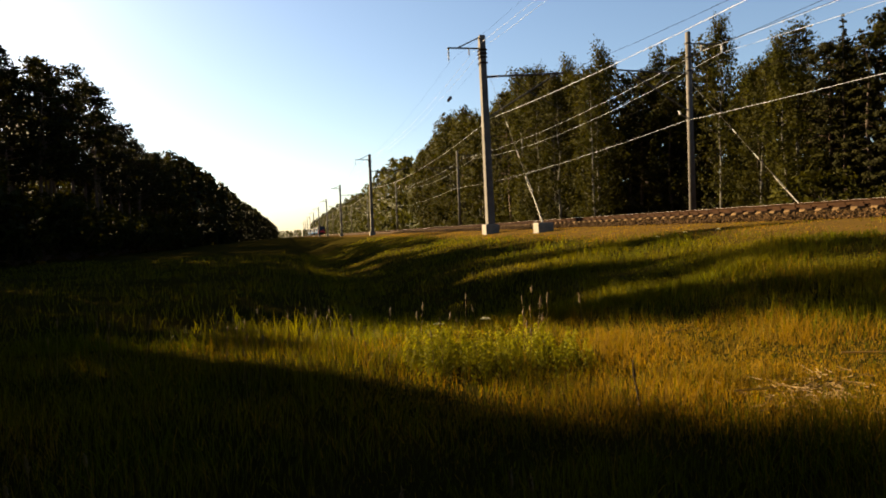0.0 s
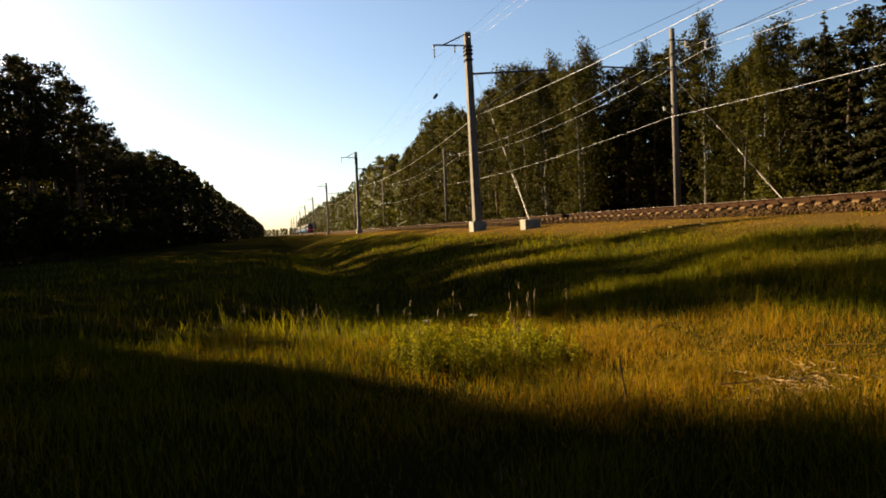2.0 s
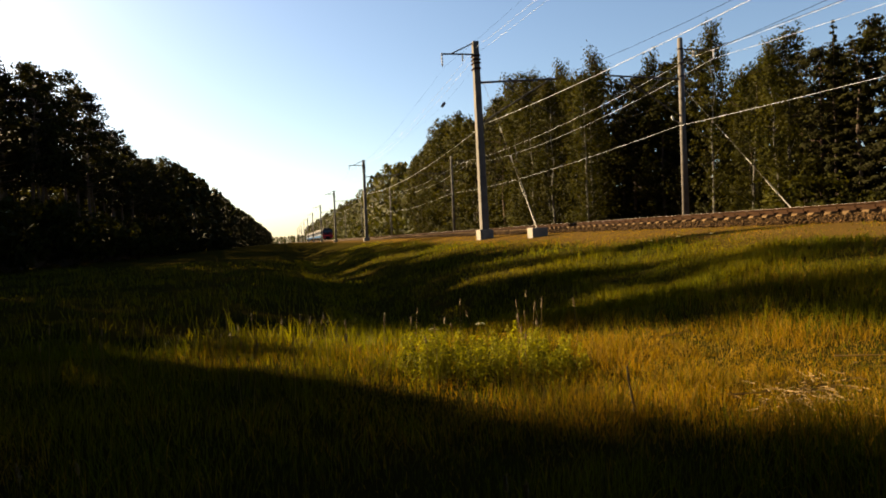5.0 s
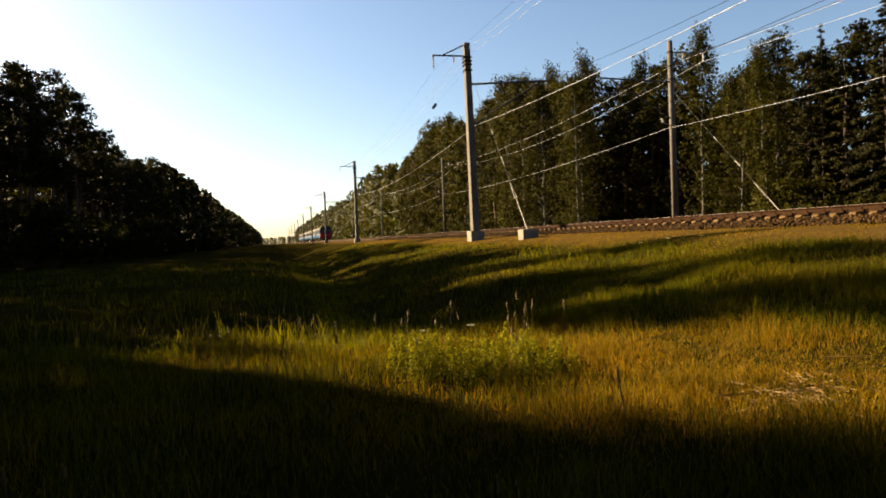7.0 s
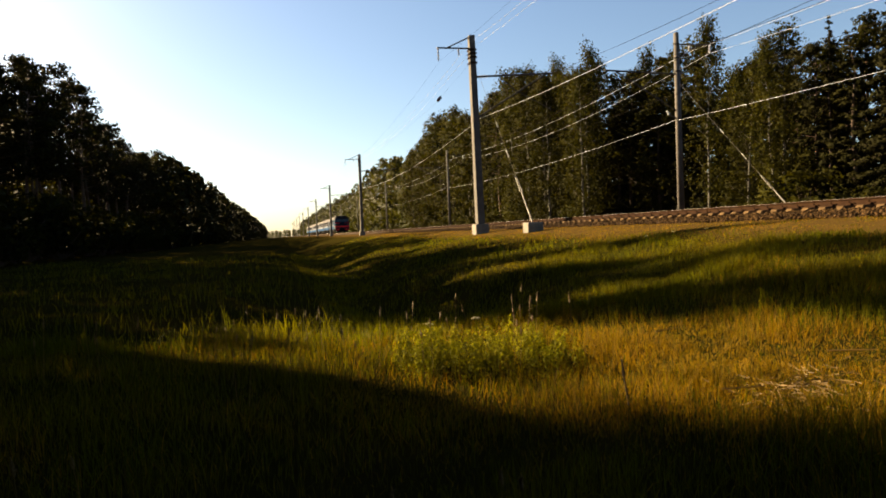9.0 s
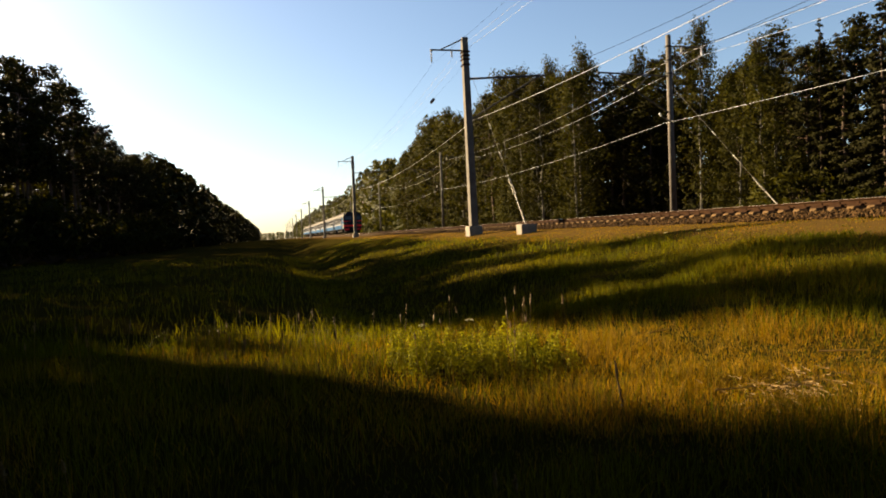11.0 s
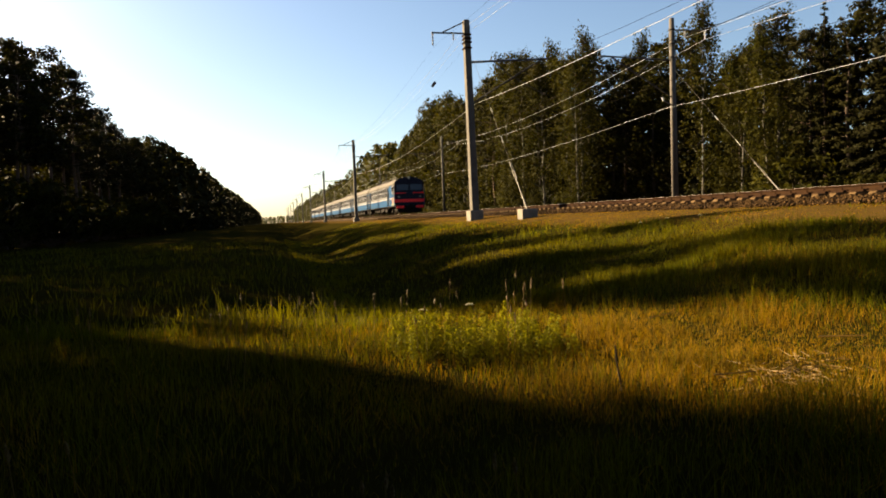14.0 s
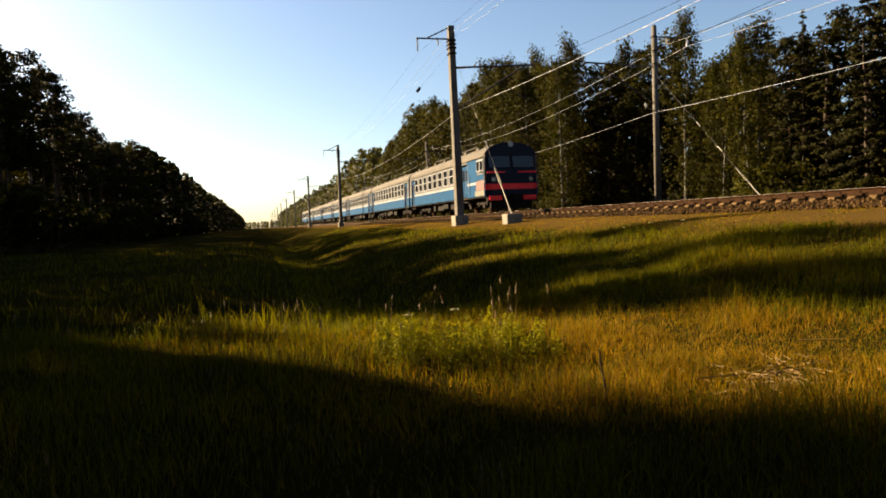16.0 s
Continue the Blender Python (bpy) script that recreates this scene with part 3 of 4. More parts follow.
def cab_front(car):
    """The cab end: a sloping dark face with wide windscreen, red bands, lamps and bumper."""
    def face(z0, z1, y_at0, y_at1, half0, half1, depth=0.25, round_=0.22):
        v = []
        for z, y, h in ((z0, y_at0, half0), (z1, y_at1, half1)):
            for x, dy in ((-h, round_), (-h + 0.12, 0.07), (-h + 0.35, 0.0), (h - 0.35, 0.0), (h - 0.12, 0.07), (h, round_)):
                v.append((x, y + dy, z))
            for x in (h, -h):
                v.append((x, y + depth + round_, z))
        f = [(i, (i + 1) % 8, 8 + (i + 1) % 8, 8 + i) for i in range(8)]
        f += [tuple(range(8))[::-1], tuple(range(8, 16))]
        return v, f

    def slab(name, z0, z1, mat, out=0.0, label="", dh=0.0):
        def yy(z):
            return 0.10 + 0.16 * max(0, z - 2.35) / 1.0
        hh = lambda z: 1.73 - 0.16 * max(0, z - 2.3) ** 1.6 / 2.0 + dh
        v, f = face(z0, z1, yy(z0) - out, yy(z1) - out, hh(z0), hh(z1))
        return part(name, mesh_of(name, v, f, mat), None, car, label)

    slab("front_skirt", 1.02, 1.38, DARKBLUE)
    slab("red_band", 1.382, 1.72, RED, 0.02, "wide red band across the front", 0.012)
    slab("front_panel", 1.722, 2.36, DARKBLUE)
    slab("stripe_panel", 2.362, 2.48, DARKBLUE)
    for sx in (-1, 1):
        bm = B()
        x0, x1 = sorted((sx * 0.42, sx * 1.62))
        box(bm, x0, x1, 0.07, 0.13, 2.35, 2.48, 0.01)
        for v in bm.verts:
            if abs(v.co.x) < 0.6:
                v.co.z = 2.415 + (v.co.z - 2.415) * 0.45
        part("red_stripe", bm, RED, car, "tapering red stripe under the windscreen")
        part("corner_pillar", rod(B(), (sx * 1.70, 0.36, 1.74), (sx * 1.66, 0.44, 3.55), 0.05, 0.05), CREAM, car, "pale corner pillar of the cab")
    slab("cab_face", 2.482, 3.72, DARKBLUE)
    slab("brow", 3.722, 4.02, DARKBLUE, 0.0, "", -0.1)
    for sx in (-0.78, 0.78):
        w = part("windscreen", box(B(), sx - 0.72, sx + 0.72, -0.02, 0.02, -0.42, 0.42, 0.04), PANE, car, "dark glass windscreen")
        w.matrix_basis = pose(0, 0.185, 3.07, -9)
    part("wiper", rod(rod(B(), (-0.8, 0.09, 2.66), (-0.35, 0.13, 3.1), 0.012, seg=5), (0.75, 0.09, 2.66), (1.2, 0.13, 3.1), 0.012, seg=5), STEEL, car)
    for sx in (-1.22, 1.22):
        lamp = part("headlight", rod(B(), (sx, 0.16, 1.98), (sx, 0.055, 1.98), 0.15, seg=16), STEEL, car)
        part("lens", rod(B(), (sx, 0.058, 1.98), (sx, 0.04, 1.98), 0.12, seg=16), LENS, lamp, "clear lamp glass")
    v, f = loft([(x * 0.985, z) for x, z in ROOF_SEC], 0.2, 0.27)
    part("roof_front", mesh_of("roof_front", v, f, DARKBLUE), None, car, "dark blue rounded roof front")
    top = part("roof_headlight", rod(B(), (0, 0.5, 4.12), (0, 0.14, 4.10), 0.19, seg=16), STEEL, car)
    part("lens", rod(B(), (0, 0.142, 4.10), (0, 0.12, 4.10), 0.16, seg=16), LENS, top)
    # cowl, bumper beam, coupler and snow plough
    for sx in (-1.12, 1.12):
        part("bumper_panel", box(B(), sx - 0.42, sx + 0.42, 0.0, 0.25, 0.72, 1.0, 0.03), RED, car, "red bumper panel")
    part("buffer_beam", box(B(), -1.6, 1.6, 0.12, 0.4, 0.62, 1.02, 0.03), UNDER, car)
    part("coupler_head", box(rod(B(), (0, 0.4, 0.9), (0, -0.35, 0.9), 0.13), -0.2, 0.2, -0.55, -0.25, 0.72, 1.08, 0.04), UNDER, car)
    bm = B()
    for s in (-1, 1):
        v = [(0, -0.15, 0.2), (s * 1.35, 0.35, 0.2), (s * 1.35, 0.30, 0.66), (0, -0.1, 0.66), (0, 0.0, 0.2), (s * 1.35, 0.5, 0.2), (s * 1.35, 0.45, 0.66), (0, 0.05, 0.66)]
        q = [bm.verts.new(p) for p in v]
        for f in ((0, 1, 2, 3), (4, 5, 6, 7), (0, 1, 5, 4), (3, 2, 6, 7), (1, 2, 6, 5), (0, 3, 7, 4)):
            bm.faces.new([q[i] for i in f])
    part("snow_plough", bm, UNDER, car)
    for s in (-1, 1):
        part("air_hose", rod(B(), (s * 0.5, 0.0, 0.9), (s * 0.55, -0.1, 0.45), 0.03), UNDER, car)
    # cab sides: blue upper panel, side window, orange plate and yellow skirt
    for sign in (-1, 1):
        v, f = side_strip(1.94, 3.34, 0.012, 1.55, 3.40, sign, 0.03)
        part("cab_side", mesh_of("cab_side", v, f, BLUE), None, car, "blue cab side panel")
        v, f = side_strip(2.0, 2.34, 0.014, 0.36, 1.54, sign, 0.01)
        part("cab_side", mesh_of("cab_side", v, f, BLUE), None, car, "blue cab side panel")
        v, f = side_strip(1.40, 1.96, 0.018, 0.32, 1.75, sign)
        part("marking_plate", mesh_of("marking_plate", v, f, ORANGE), None, car, "orange marking field on the cab side")
        for zz in (1.56, 1.74):
            v, f = side_strip(zz, zz + 0.05, 0.022, 0.5, 1.6, sign)
            part("marking_bar", mesh_of("marking_bar", v, f, CREAM), None, car)
        v, f = side_strip(1.04, 1.37, 0.012, 0.32, 2.0, sign)
        part("skirt_stripe", mesh_of("skirt_stripe", v, f, YELLOW), None, car, "yellow skirt stripe")
        w = part("cab_window", box(B(), -0.03, 0.03, -0.62, 0.62, 0, 0.72, 0.02), WHITE, car, "white framed cab window")
        w.location = (sign * (HALF + 0.0), 0.98, 2.52)
        for yy in (-0.3, 0.3):
            p = part("pane", box(B(), -0.036, 0.036, yy - 0.24, yy + 0.24, 0.08, 0.64), PANE, w)
        m = part("mirror", rod(B(), (sign * 1.74, 0.5, 2.45), (sign * 1.95, 0.35, 2.45), 0.03), STEEL, car)
        part("handrail", rod(B(), (sign * 1.8, 3.0, 1.2), (sign * 1.8, 3.0, 2.6), 0.02), WHITE, car)


TRAIN = [rail_car(i) for i in range(N_CARS)]


# ---- trees ----
def leaf_cards(centres, normals, size, rg, tall=1.0, outward=None):
    """Small bent leaf sprays: two triangles folded along their length, turned to face outward."""
    n = len(centres)
    if outward is not None:
        normals = normals * np.where(np.sum(normals * outward, 1, keepdims=True) < 0, -1, 1)
    t = rg.normal(size=(n, 3))
    t -= normals * np.sum(t * normals, 1, keepdims=True)
    t /= np.linalg.norm(t, axis=1, keepdims=True) + 1e-9
    b = np.cross(normals, t)
    s = size[:, None]
    tip, end = centres + t * s * tall, centres - t * s * tall
    l, r = centres + b * s * 0.42 + normals * s * 0.2, centres - b * s * 0.42 + normals * s * 0.2
    V = np.stack([end, l, tip, r], 1).reshape(-1, 3)
    i = np.arange(n)[:, None] * 4
    F = np.concatenate([i + [0, 2, 1], i + [0, 3, 2]], 1).reshape(-1, 3)
    return V.tolist(), F.tolist()


def unit(v):
    return v / (np.linalg.norm(v, axis=-1, keepdims=True) + 1e-9)


def soften(me, outward):
    """Shade each spray by the outward direction of its clump, as a crown of many more leaves would be."""
    me.polygons.foreach_set("use_smooth", [True] * len(me.polygons))
    me.normals_split_custom_set_from_vertices(np.repeat(outward, 4, axis=0).tolist())
    return me


def make_tree(kind, h, seed, leaves):
    rg = np.random.default_rng(seed)
    names = {"birch": ("birch_tree", "slender leafy birch with a pale trunk at the forest edge", BIRCHBARK, LEAF),
             "alder": ("broadleaf_tree", "dense dark green broadleaf tree at the forest edge", BARK, LEAF),
             "pine": ("pine_tree", "tall pine with a bare trunk and ragged crown", PINEBARK, NEEDLE),
             "spruce": ("spruce_tree", "dark pointed spruce with drooping branches", BARK, NEEDLE),
             "bush": ("bush", "low leafy bush under the trees", BARK, LEAF)}
    name, label, bark, leafm = names[kind]
    tree = tagged(new(name), label, "bush" if kind == "bush" else "tree", "forest " + ("bushes" if kind == "bush" else "trees"))
    bm = B()
    r0 = {"birch": 0.15, "alder": 0.19, "pine": 0.2, "spruce": 0.2, "bush": 0.05}[kind] * h / 18 + 0.02
    pts = [Vector((0, 0, -0.4))]
    for k in range(1, 7):
        pts.append(Vector((rg.normal() * 0.012 * h * k / 6, rg.normal() * 0.012 * h * k / 6, h * 0.95 * k / 6)))
    for k in range(6):
        rod(bm, pts[k], pts[k + 1], r0 * (1 - k / 6.4), r0 * (1 - (k + 1) / 6.4), 7)

    def stem(z):
        return Vector((float(np.interp(z, [p.z for p in pts], [p.x for p in pts])), float(np.interp(z, [p.z for p in pts], [p.y for p in pts])), z))

    C, S, W = [], [], []       # clump centres, half sizes, weights
    if kind in ("birch", "alder"):
        z_lo = 0.06 * h if kind == "birch" else 0.04 * h
        rad = h * (0.135 if kind == "birch" else 0.19)
        n = 46
        for i in range(n):
            f = (i + rg.random()) / n
            z = z_lo + (h * 0.97 - z_lo) * f
            env = rad * (math.sin(math.pi * min(0.97, 0.12 + 0.85 * f ** 0.8)) ** 0.7) * rg.uniform(0.55, 1.15)
            a = i * 2.4 + rg.normal() * 0.5
            d = Vector((math.cos(a), math.sin(a), 0))
            end = stem(z) + d * env + Vector((0, 0, 0.25 * env))
            if env > 0.4 and i % 2 == 0:
                rod(bm, stem(z - 0.45 * env), end, 0.16 * r0 + 0.015, 0.012, 5)
            C.append(end)
            s = h * rg.uniform(0.028, 0.055)
            S.append((s * 1.15, s * 1.15, s * rg.uniform(0.9, 1.7)))
            C.append(stem(z) + d * env * 0.45)
            S.append((s, s, s * 1.2))
    elif kind == "pine":
        n = 34
        for i in range(n):
            f = (i + rg.random()) / n
            z = h * (0.42 + 0.56 * f)
            env = h * 0.15 * (math.sin(math.pi * (0.25 + 0.7 * f)) ** 0.8) * rg.uniform(0.45, 1.2)
            a = i * 2.4 + rg.normal() * 0.6
            d = Vector((math.cos(a), math.sin(a), 0))
            end = stem(z) + d * env + Vector((0, 0, 0.1 * env))
            rod(bm, stem(z - 0.1 * env), end, 0.2 * r0 + 0.015, 0.015, 5)
            s = h * rg.uniform(0.03, 0.055)
            C.append(end)
            S.append((s * 1.35, s * 1.35, s * 0.62))
            if rg.random() < 0.6:
                C.append(stem(z) + d * env * 0.55)
                S.append((s, s, s * 0.5))
    elif kind == "spruce":
        n = 60
        for i in range(n):
            f = (i + rg.random()) / n
            z = h * (0.06 + 0.93 * f)
            env = h * 0.17 * (1 - f) ** 0.85 * rg.uniform(0.75, 1.1) + 0.12
            a = i * 2.4 + rg.normal() * 0.3
            d = Vector((math.cos(a), math.sin(a), 0))
            rod(bm, stem(z), stem(z) + d * env * 0.9 - Vector((0, 0, 0.3 * env)), 0.03, 0.01, 4)
            for q in (0.35, 0.65, 0.92):
                C.append(stem(z) + d * env * q - Vector((0, 0, 0.32 * env * q)))
                s = 0.13 * env + 0.14
                S.append((s * 1.3, s * 1.3, s * 0.55))
    else:
        for i in range(16):
            a = i * 2.4
            rr = h * rg.uniform(0.1, 0.55)
            z = h * rg.uniform(0.2, 0.85) * (1 - 0.3 * rr / h)
            end = Vector((math.cos(a) * rr, math.sin(a) * rr, z))
            rod(bm, (0, 0, 0), end, 0.03, 0.01, 4)
            C.append(end)
            s = h * rg.uniform(0.13, 0.24)
            S.append((s, s, s * 0.9))
    C, S = np.array([c[:] for c in C]), np.array(S)
    w = S[:, 0] * S[:, 1]
    pick = rg.choice(len(C), leaves, p=w / w.sum())
    dirs = unit(rg.normal(size=(leaves, 3)))
    rr = rg.random((leaves, 1)) ** 0.45 * rg.uniform(0.75, 1.2, (leaves, 1))
    pos = C[pick] + dirs * rr * S[pick]
    nor = unit(dirs * 0.6 + rg.normal(size=(leaves, 3)) * 0.6 + (0, 0, 0.35))
    big = {"birch": 0.215, "alder": 0.235, "pine": 0.22, "spruce": 0.22, "bush": 0.12}[kind] * math.sqrt(3600 / leaves)
    size = rg.uniform(0.6, 1.3, leaves) * big
    axis_way = pos * (1, 1, 0) + (0, 0, 0.04 * h)
    outward = unit(dirs * 0.8 + unit(axis_way) * 0.7 + rg.normal(size=(leaves, 3)) * 0.13)
    V, F = leaf_cards(pos, nor, size, rg, {"pine": 1.0, "spruce": 1.1}.get(kind, 0.85), outward)
    part("trunk", bm, bark, tree, "pale birch trunk" if kind == "birch" else "")
    part("crown", soften(mesh_of("crown", V, F, leafm), outward), None, tree)
    tree["h"] = h
    return tree


KINDS = {}
for kind, h, count, leaves in (("birch", 18, 4, 5400), ("alder", 17, 3, 5200), ("pine", 21, 2, 4600), ("spruce", 18, 2, 6800), ("bush", 4, 3, 950)):
    KINDS[kind] = [[make_tree(kind, h, 11 * len(kind) + 7 * i, leaves), h, False] for i in range(count)]
LIGHT = {}
for kind, h, count, leaves in (("birch", 18, 2, 2700), ("alder", 17, 2, 2700), ("pine", 21, 2, 2600)):
    LIGHT[kind] = [[make_tree(kind, h, 500 + 11 * len(kind) + 7 * i, leaves), h, False] for i in range(count)]


DIM = {}
for kind, h, count, leaves in (("birch", 18, 2, 1200), ("alder", 17, 2, 1300), ("pine", 21, 2, 1200)):
    DIM[kind] = [[make_tree(kind, h, 900 + 11 * len(kind) + 7 * i, leaves), h, False] for i in range(count)]


def plant(kind, x, y, h, rg, light=False, wide=1.0, which=None, dim=False):
    pool = (DIM if dim else LIGHT if light else KINDS)[kind]
    item = pool[which if which is not None else rg.integers(len(pool))]
    s = h * 0.96 / item[1]
    m = pose(x, y, gz(x, y) - 0.05, rg.normal() * 1.2, rg.normal() * 1.2, rg.uniform(0, 360)) @ Matrix.Diagonal((s * wide, s * wide, s, 1))
    if item[2]:
        k = item[0].scale
        copy_thing(item[0], m @ Matrix.Diagonal((1 / k.x, 1 / k.y, 1 / k.z, 1)))
    else:
        item[0].matrix_basis = m
        item[2] = True


# tree-top heights along the two forest edges
RY = [0, 27, 29, 30.3, 31.5, 32.5, 34.6, 36, 38, 41.5, 43.5, 47, 50, 53, 57, 59, 63, 67, 71, 76, 81, 90, 97, 114, 133, 152, 166, 184, 218, 270, 309, 420]
RH = [12.5, 12.4, 11.8, 10.8, 12.2, 11.2, 12.8, 12.2, 12, 12, 16.2, 14.8, 16, 15.8, 17, 18.8, 18, 19.8, 18.8, 21.3, 20.8, 20.4, 20.4, 22.6, 22, 17.5, 18.4, 20.6, 21, 17.7, 18.5, 18]
LY = [0, 59, 71, 74, 83, 91, 94, 96, 105, 109, 116, 126, 137, 168, 180, 224, 293, 338, 430]
LH = [22, 21, 20.5, 21.5, 23.6, 24.6, 24, 22, 20.8, 19.8, 19.2, 18.2, 20.5, 23, 25, 25, 24, 22.8, 24.5]

rg = np.random.default_rng(21)
# right forest, edge rows: conifers close by, a birch, a dark recess, then mixed broadleaf trees
y = 3.0
while y < 150:
    h = float(np.interp(y, RY, RH)) * rg.uniform(0.98, 1.08)
    x = 32.0 + rg.uniform(-0.8, 1.0)
    if y < 33:
        kind = rg.choice(["spruce", "pine"], p=[0.6, 0.4])
    elif y < 38:
        kind = "birch"
    elif y < 54:
        x = 37.0 + rg.uniform(-0.8, 0.8)
        kind, h = rg.choice(["alder", "spruce", "birch"]), float(np.interp(y * 32 / x, RY, RH)) * 1.14
    else:
        kind = rg.choice(["birch", "alder", "pine", "spruce"], p=[0.55, 0.25, 0.12, 0.08])
        x -= 3.2 if y < 70 else 1.0
        h *= 0.93 if y < 70 else 1.0
    plant(kind, x, y, h, rg, light=bool(y > 95 and kind != "spruce"), wide=1.2 if kind == "spruce" else 1.0)
    y += rg.uniform(2.2, 3.3) * (1 if y < 95 else 1.25)
for kind, x, y, h, w in (("birch", 33.0, 43.6, 17.6, 0.75), ("spruce", 32.5, 31.6, 13.2, 0.7), ("birch", 31.6, 35.0, 13.4, 0.8), ("spruce", 33.0, 27.4, 13.4, 1.2),
                         ("birch", 35.5, 55.6, 18.4, 0.7), ("birch", 31.2, 59.0, 19.8, 0.7), ("birch", 31.2, 67.0, 20.8, 0.7), ("birch", 31.5, 76.0, 22.2, 0.75)):
    plant(kind, x, y, h, rg, wide=w)
for x0, scale, gap in ((35.6, 0.98, 2.5), (42.0, 1.0, 3.6)):
    y = 6.0
    while y < 150:
        if (x0 > 40 and y < 66) or (x0 < 40 and not 37 < y < 54):
            h = float(np.interp(y * 32 / x0, RY, RH)) * x0 / 32 * scale
            kind = rg.choice(["pine", "alder", "birch"], p=[0.6, 0.3, 0.1] if y < 42 else [0.3, 0.55, 0.15])
            plant(kind, x0 + rg.uniform(-0.9, 0.9), y, h * rg.uniform(0.92, 1.02), rg, light=True)
        y += rg.uniform(0.8, 1.2) * gap * (1 if y < 95 else 1.3)
y = 8.0
while y < 120:
    if not 36.5 < y < 56:
        plant("bush", 30.0 + rg.uniform(-0.8, 1.0), y, rg.uniform(1.8, 4.2), rg)
    plant("bush", (34.0 if not 36 < y < 56 else 38.5) + rg.uniform(-0.8, 1.0), y, rg.uniform(3.0, 6.0), rg)
    y += rg.uniform(1.8, 3.6)

# deep forest behind the right edge
g2 = np.random.default_rng(3)


def far_wood(name, label, spots, seed, per=260, size=0.9, low=0.0, mat=HAZELEAF):
    """A stand of trees out of reach: ragged crowns of leaf sprays in one mesh."""
    g = np.random.default_rng(seed)
    V, F, N = [], [], []
    for x, y, h in spots:
        n = per
        f = g.random(n)
        z = h * (low + (1 - low) * f)
        r = h * 0.17 * np.sin(np.pi * (0.15 + 0.8 * f)) * g.uniform(0.5, 1.15, n)
        a = g.uniform(0, 6.28, n)
        p = np.stack([x + r * np.cos(a), y + r * np.sin(a), z + gz(x, y)], 1)
        nn = unit(g.normal(size=(n, 3)))
        out = unit(np.stack([np.cos(a), np.sin(a), f * 0.9 - 0.1], 1) + g.normal(size=(n, 3)) * 0.4)
        v, ff = leaf_cards(p, nn, g.uniform(0.6, 1.2, n) * size * h / 20, g, outward=out)
        N.append(out)
        k = len(V)
        V += v
        F += [[i + k for i in t] for t in ff]
    return tagged(new(name, soften(mesh_of(name, V, F, mat), np.concatenate(N))), label, "forest", kind="stuff")


spots = []
for x0 in (48, 56):
    for y in np.arange(-6, 170, 4.2):
        spots.append((x0 + g2.uniform(-2, 2), y + g2.uniform(-1.5, 1.5), float(np.interp(y, RY, RH)) * g2.uniform(0.72, 0.86)))
far_wood("deep_forest", "dark dense interior of the forest behind its edge", spots, 12, 210, 1.3, 0.0, NEEDLE)

spots = []
for x0 in (-41, -48):
    for y in np.arange(-30, 330, 5.0):
        if not 20 < y + (x0 + 22) * 1.07 < 59:
            spots.append((x0 + g2.uniform(-2, 2), y + g2.uniform(-1.5, 1.5), 18 * g2.uniform(0.8, 1.0)))
far_wood("deep_forest", "dark dense interior of the forest across the meadow", spots, 13, 200, 1.3, 0.0, NEEDLE)

# left forest; its gaps let the low sun through to the meadow
SLOPE = math.cos(SUN_AZ) / math.sin(SUN_AZ)


def shade_line(x, y):
    return y + (x + 22) * SLOPE


for row, (x0, step, last) in enumerate(((-25.0, 3.2, 150), (-29.5, 3.8, 150))):
    y = -32.0 + row
    while y < last:
        x = x0 + rg.uniform(-1.2, 1.2)
        s = shade_line(x, y)
        h = float(np.interp(y, LY, LH)) * rg.uniform(0.96, 1.06)
        if not 22.0 < s < 57.0:
            kind = rg.choice(["pine", "birch", "alder"], p=[0.7, 0.05, 0.25] if y > 58 else [0.1, 0.2, 0.7])
            if 68 < y < 112:
                kind, h = ("pine", h * 0.97) if row == 0 or rg.random() < 0.2 else ("alder", h * 0.66)
            plant(kind, x, y, h, rg, dim=row > 0 or y < 50, light=True)
        y += rg.uniform(0.8, 1.2) * step * (0.75 if y < 40 else 1.0)
# unseen slim trees of uneven height, added where the sun comes over to shape its shadows: (from, to, tree-top height)
for s0, s1, top in ((8, 28.6, 24), (28.6, 31.3, 15.0), (31.3, 33.0, 13.7), (33.0, 36.2, 13.5), (36.2, 37.2, 16.4), (37.2, 39.0, 20.2), (39.2, 41.9, 17.4),
                    (42.1, 42.9, 20.8), (43.2, 45.0, 19.2), (45.2, 48.8, 17.2), (48.8, 50.0, 22.0), (50.0, 53.0, 18.4), (53.0, 58.0, 19.8)):
    step = 1.15 if top == 24 else 0.85
    for x0 in (-24.0, -26.6, -29.2) if top == 24 else (-24.0, -26.6):
        s = s0 + 0.35
        while s < s1 - 0.1:
            x = x0 + rg.uniform(-0.3, 0.3)
            h = (top + (-24 - x) * math.tan(SUN_EL) / math.sin(SUN_AZ)) / 0.93 * rg.uniform(0.985, 1.015)
            plant("alder" if rg.random() < 0.6 else "birch", x, s - (x + 22) * SLOPE, h, rg, dim=True, wide=0.5 if top == 24 else 0.36)
            s += step
# rows behind the camera, never in view, added to block sky light
for row in range(2):
    x = -20.0
    while x < 9 - 2 * row:
        plant("alder" if rg.random() < 0.6 else "pine", x, -7.5 - 5 * row + rg.uniform(-1, 1), rg.uniform(17, 21), rg, dim=True)
        x += rg.uniform(2.8, 4.0)
# more unseen trees close by, added to darken the near grass
for x, y in ((-6.0, 1.5), (-8.5, 6.5), (-12.5, 10), (-17, 14), (-3.5, -3.6), (1.5, -4.0), (6.0, -4.5)):
    plant("alder", x, y, rg.uniform(16, 19), rg, light=True, wide=1.15)
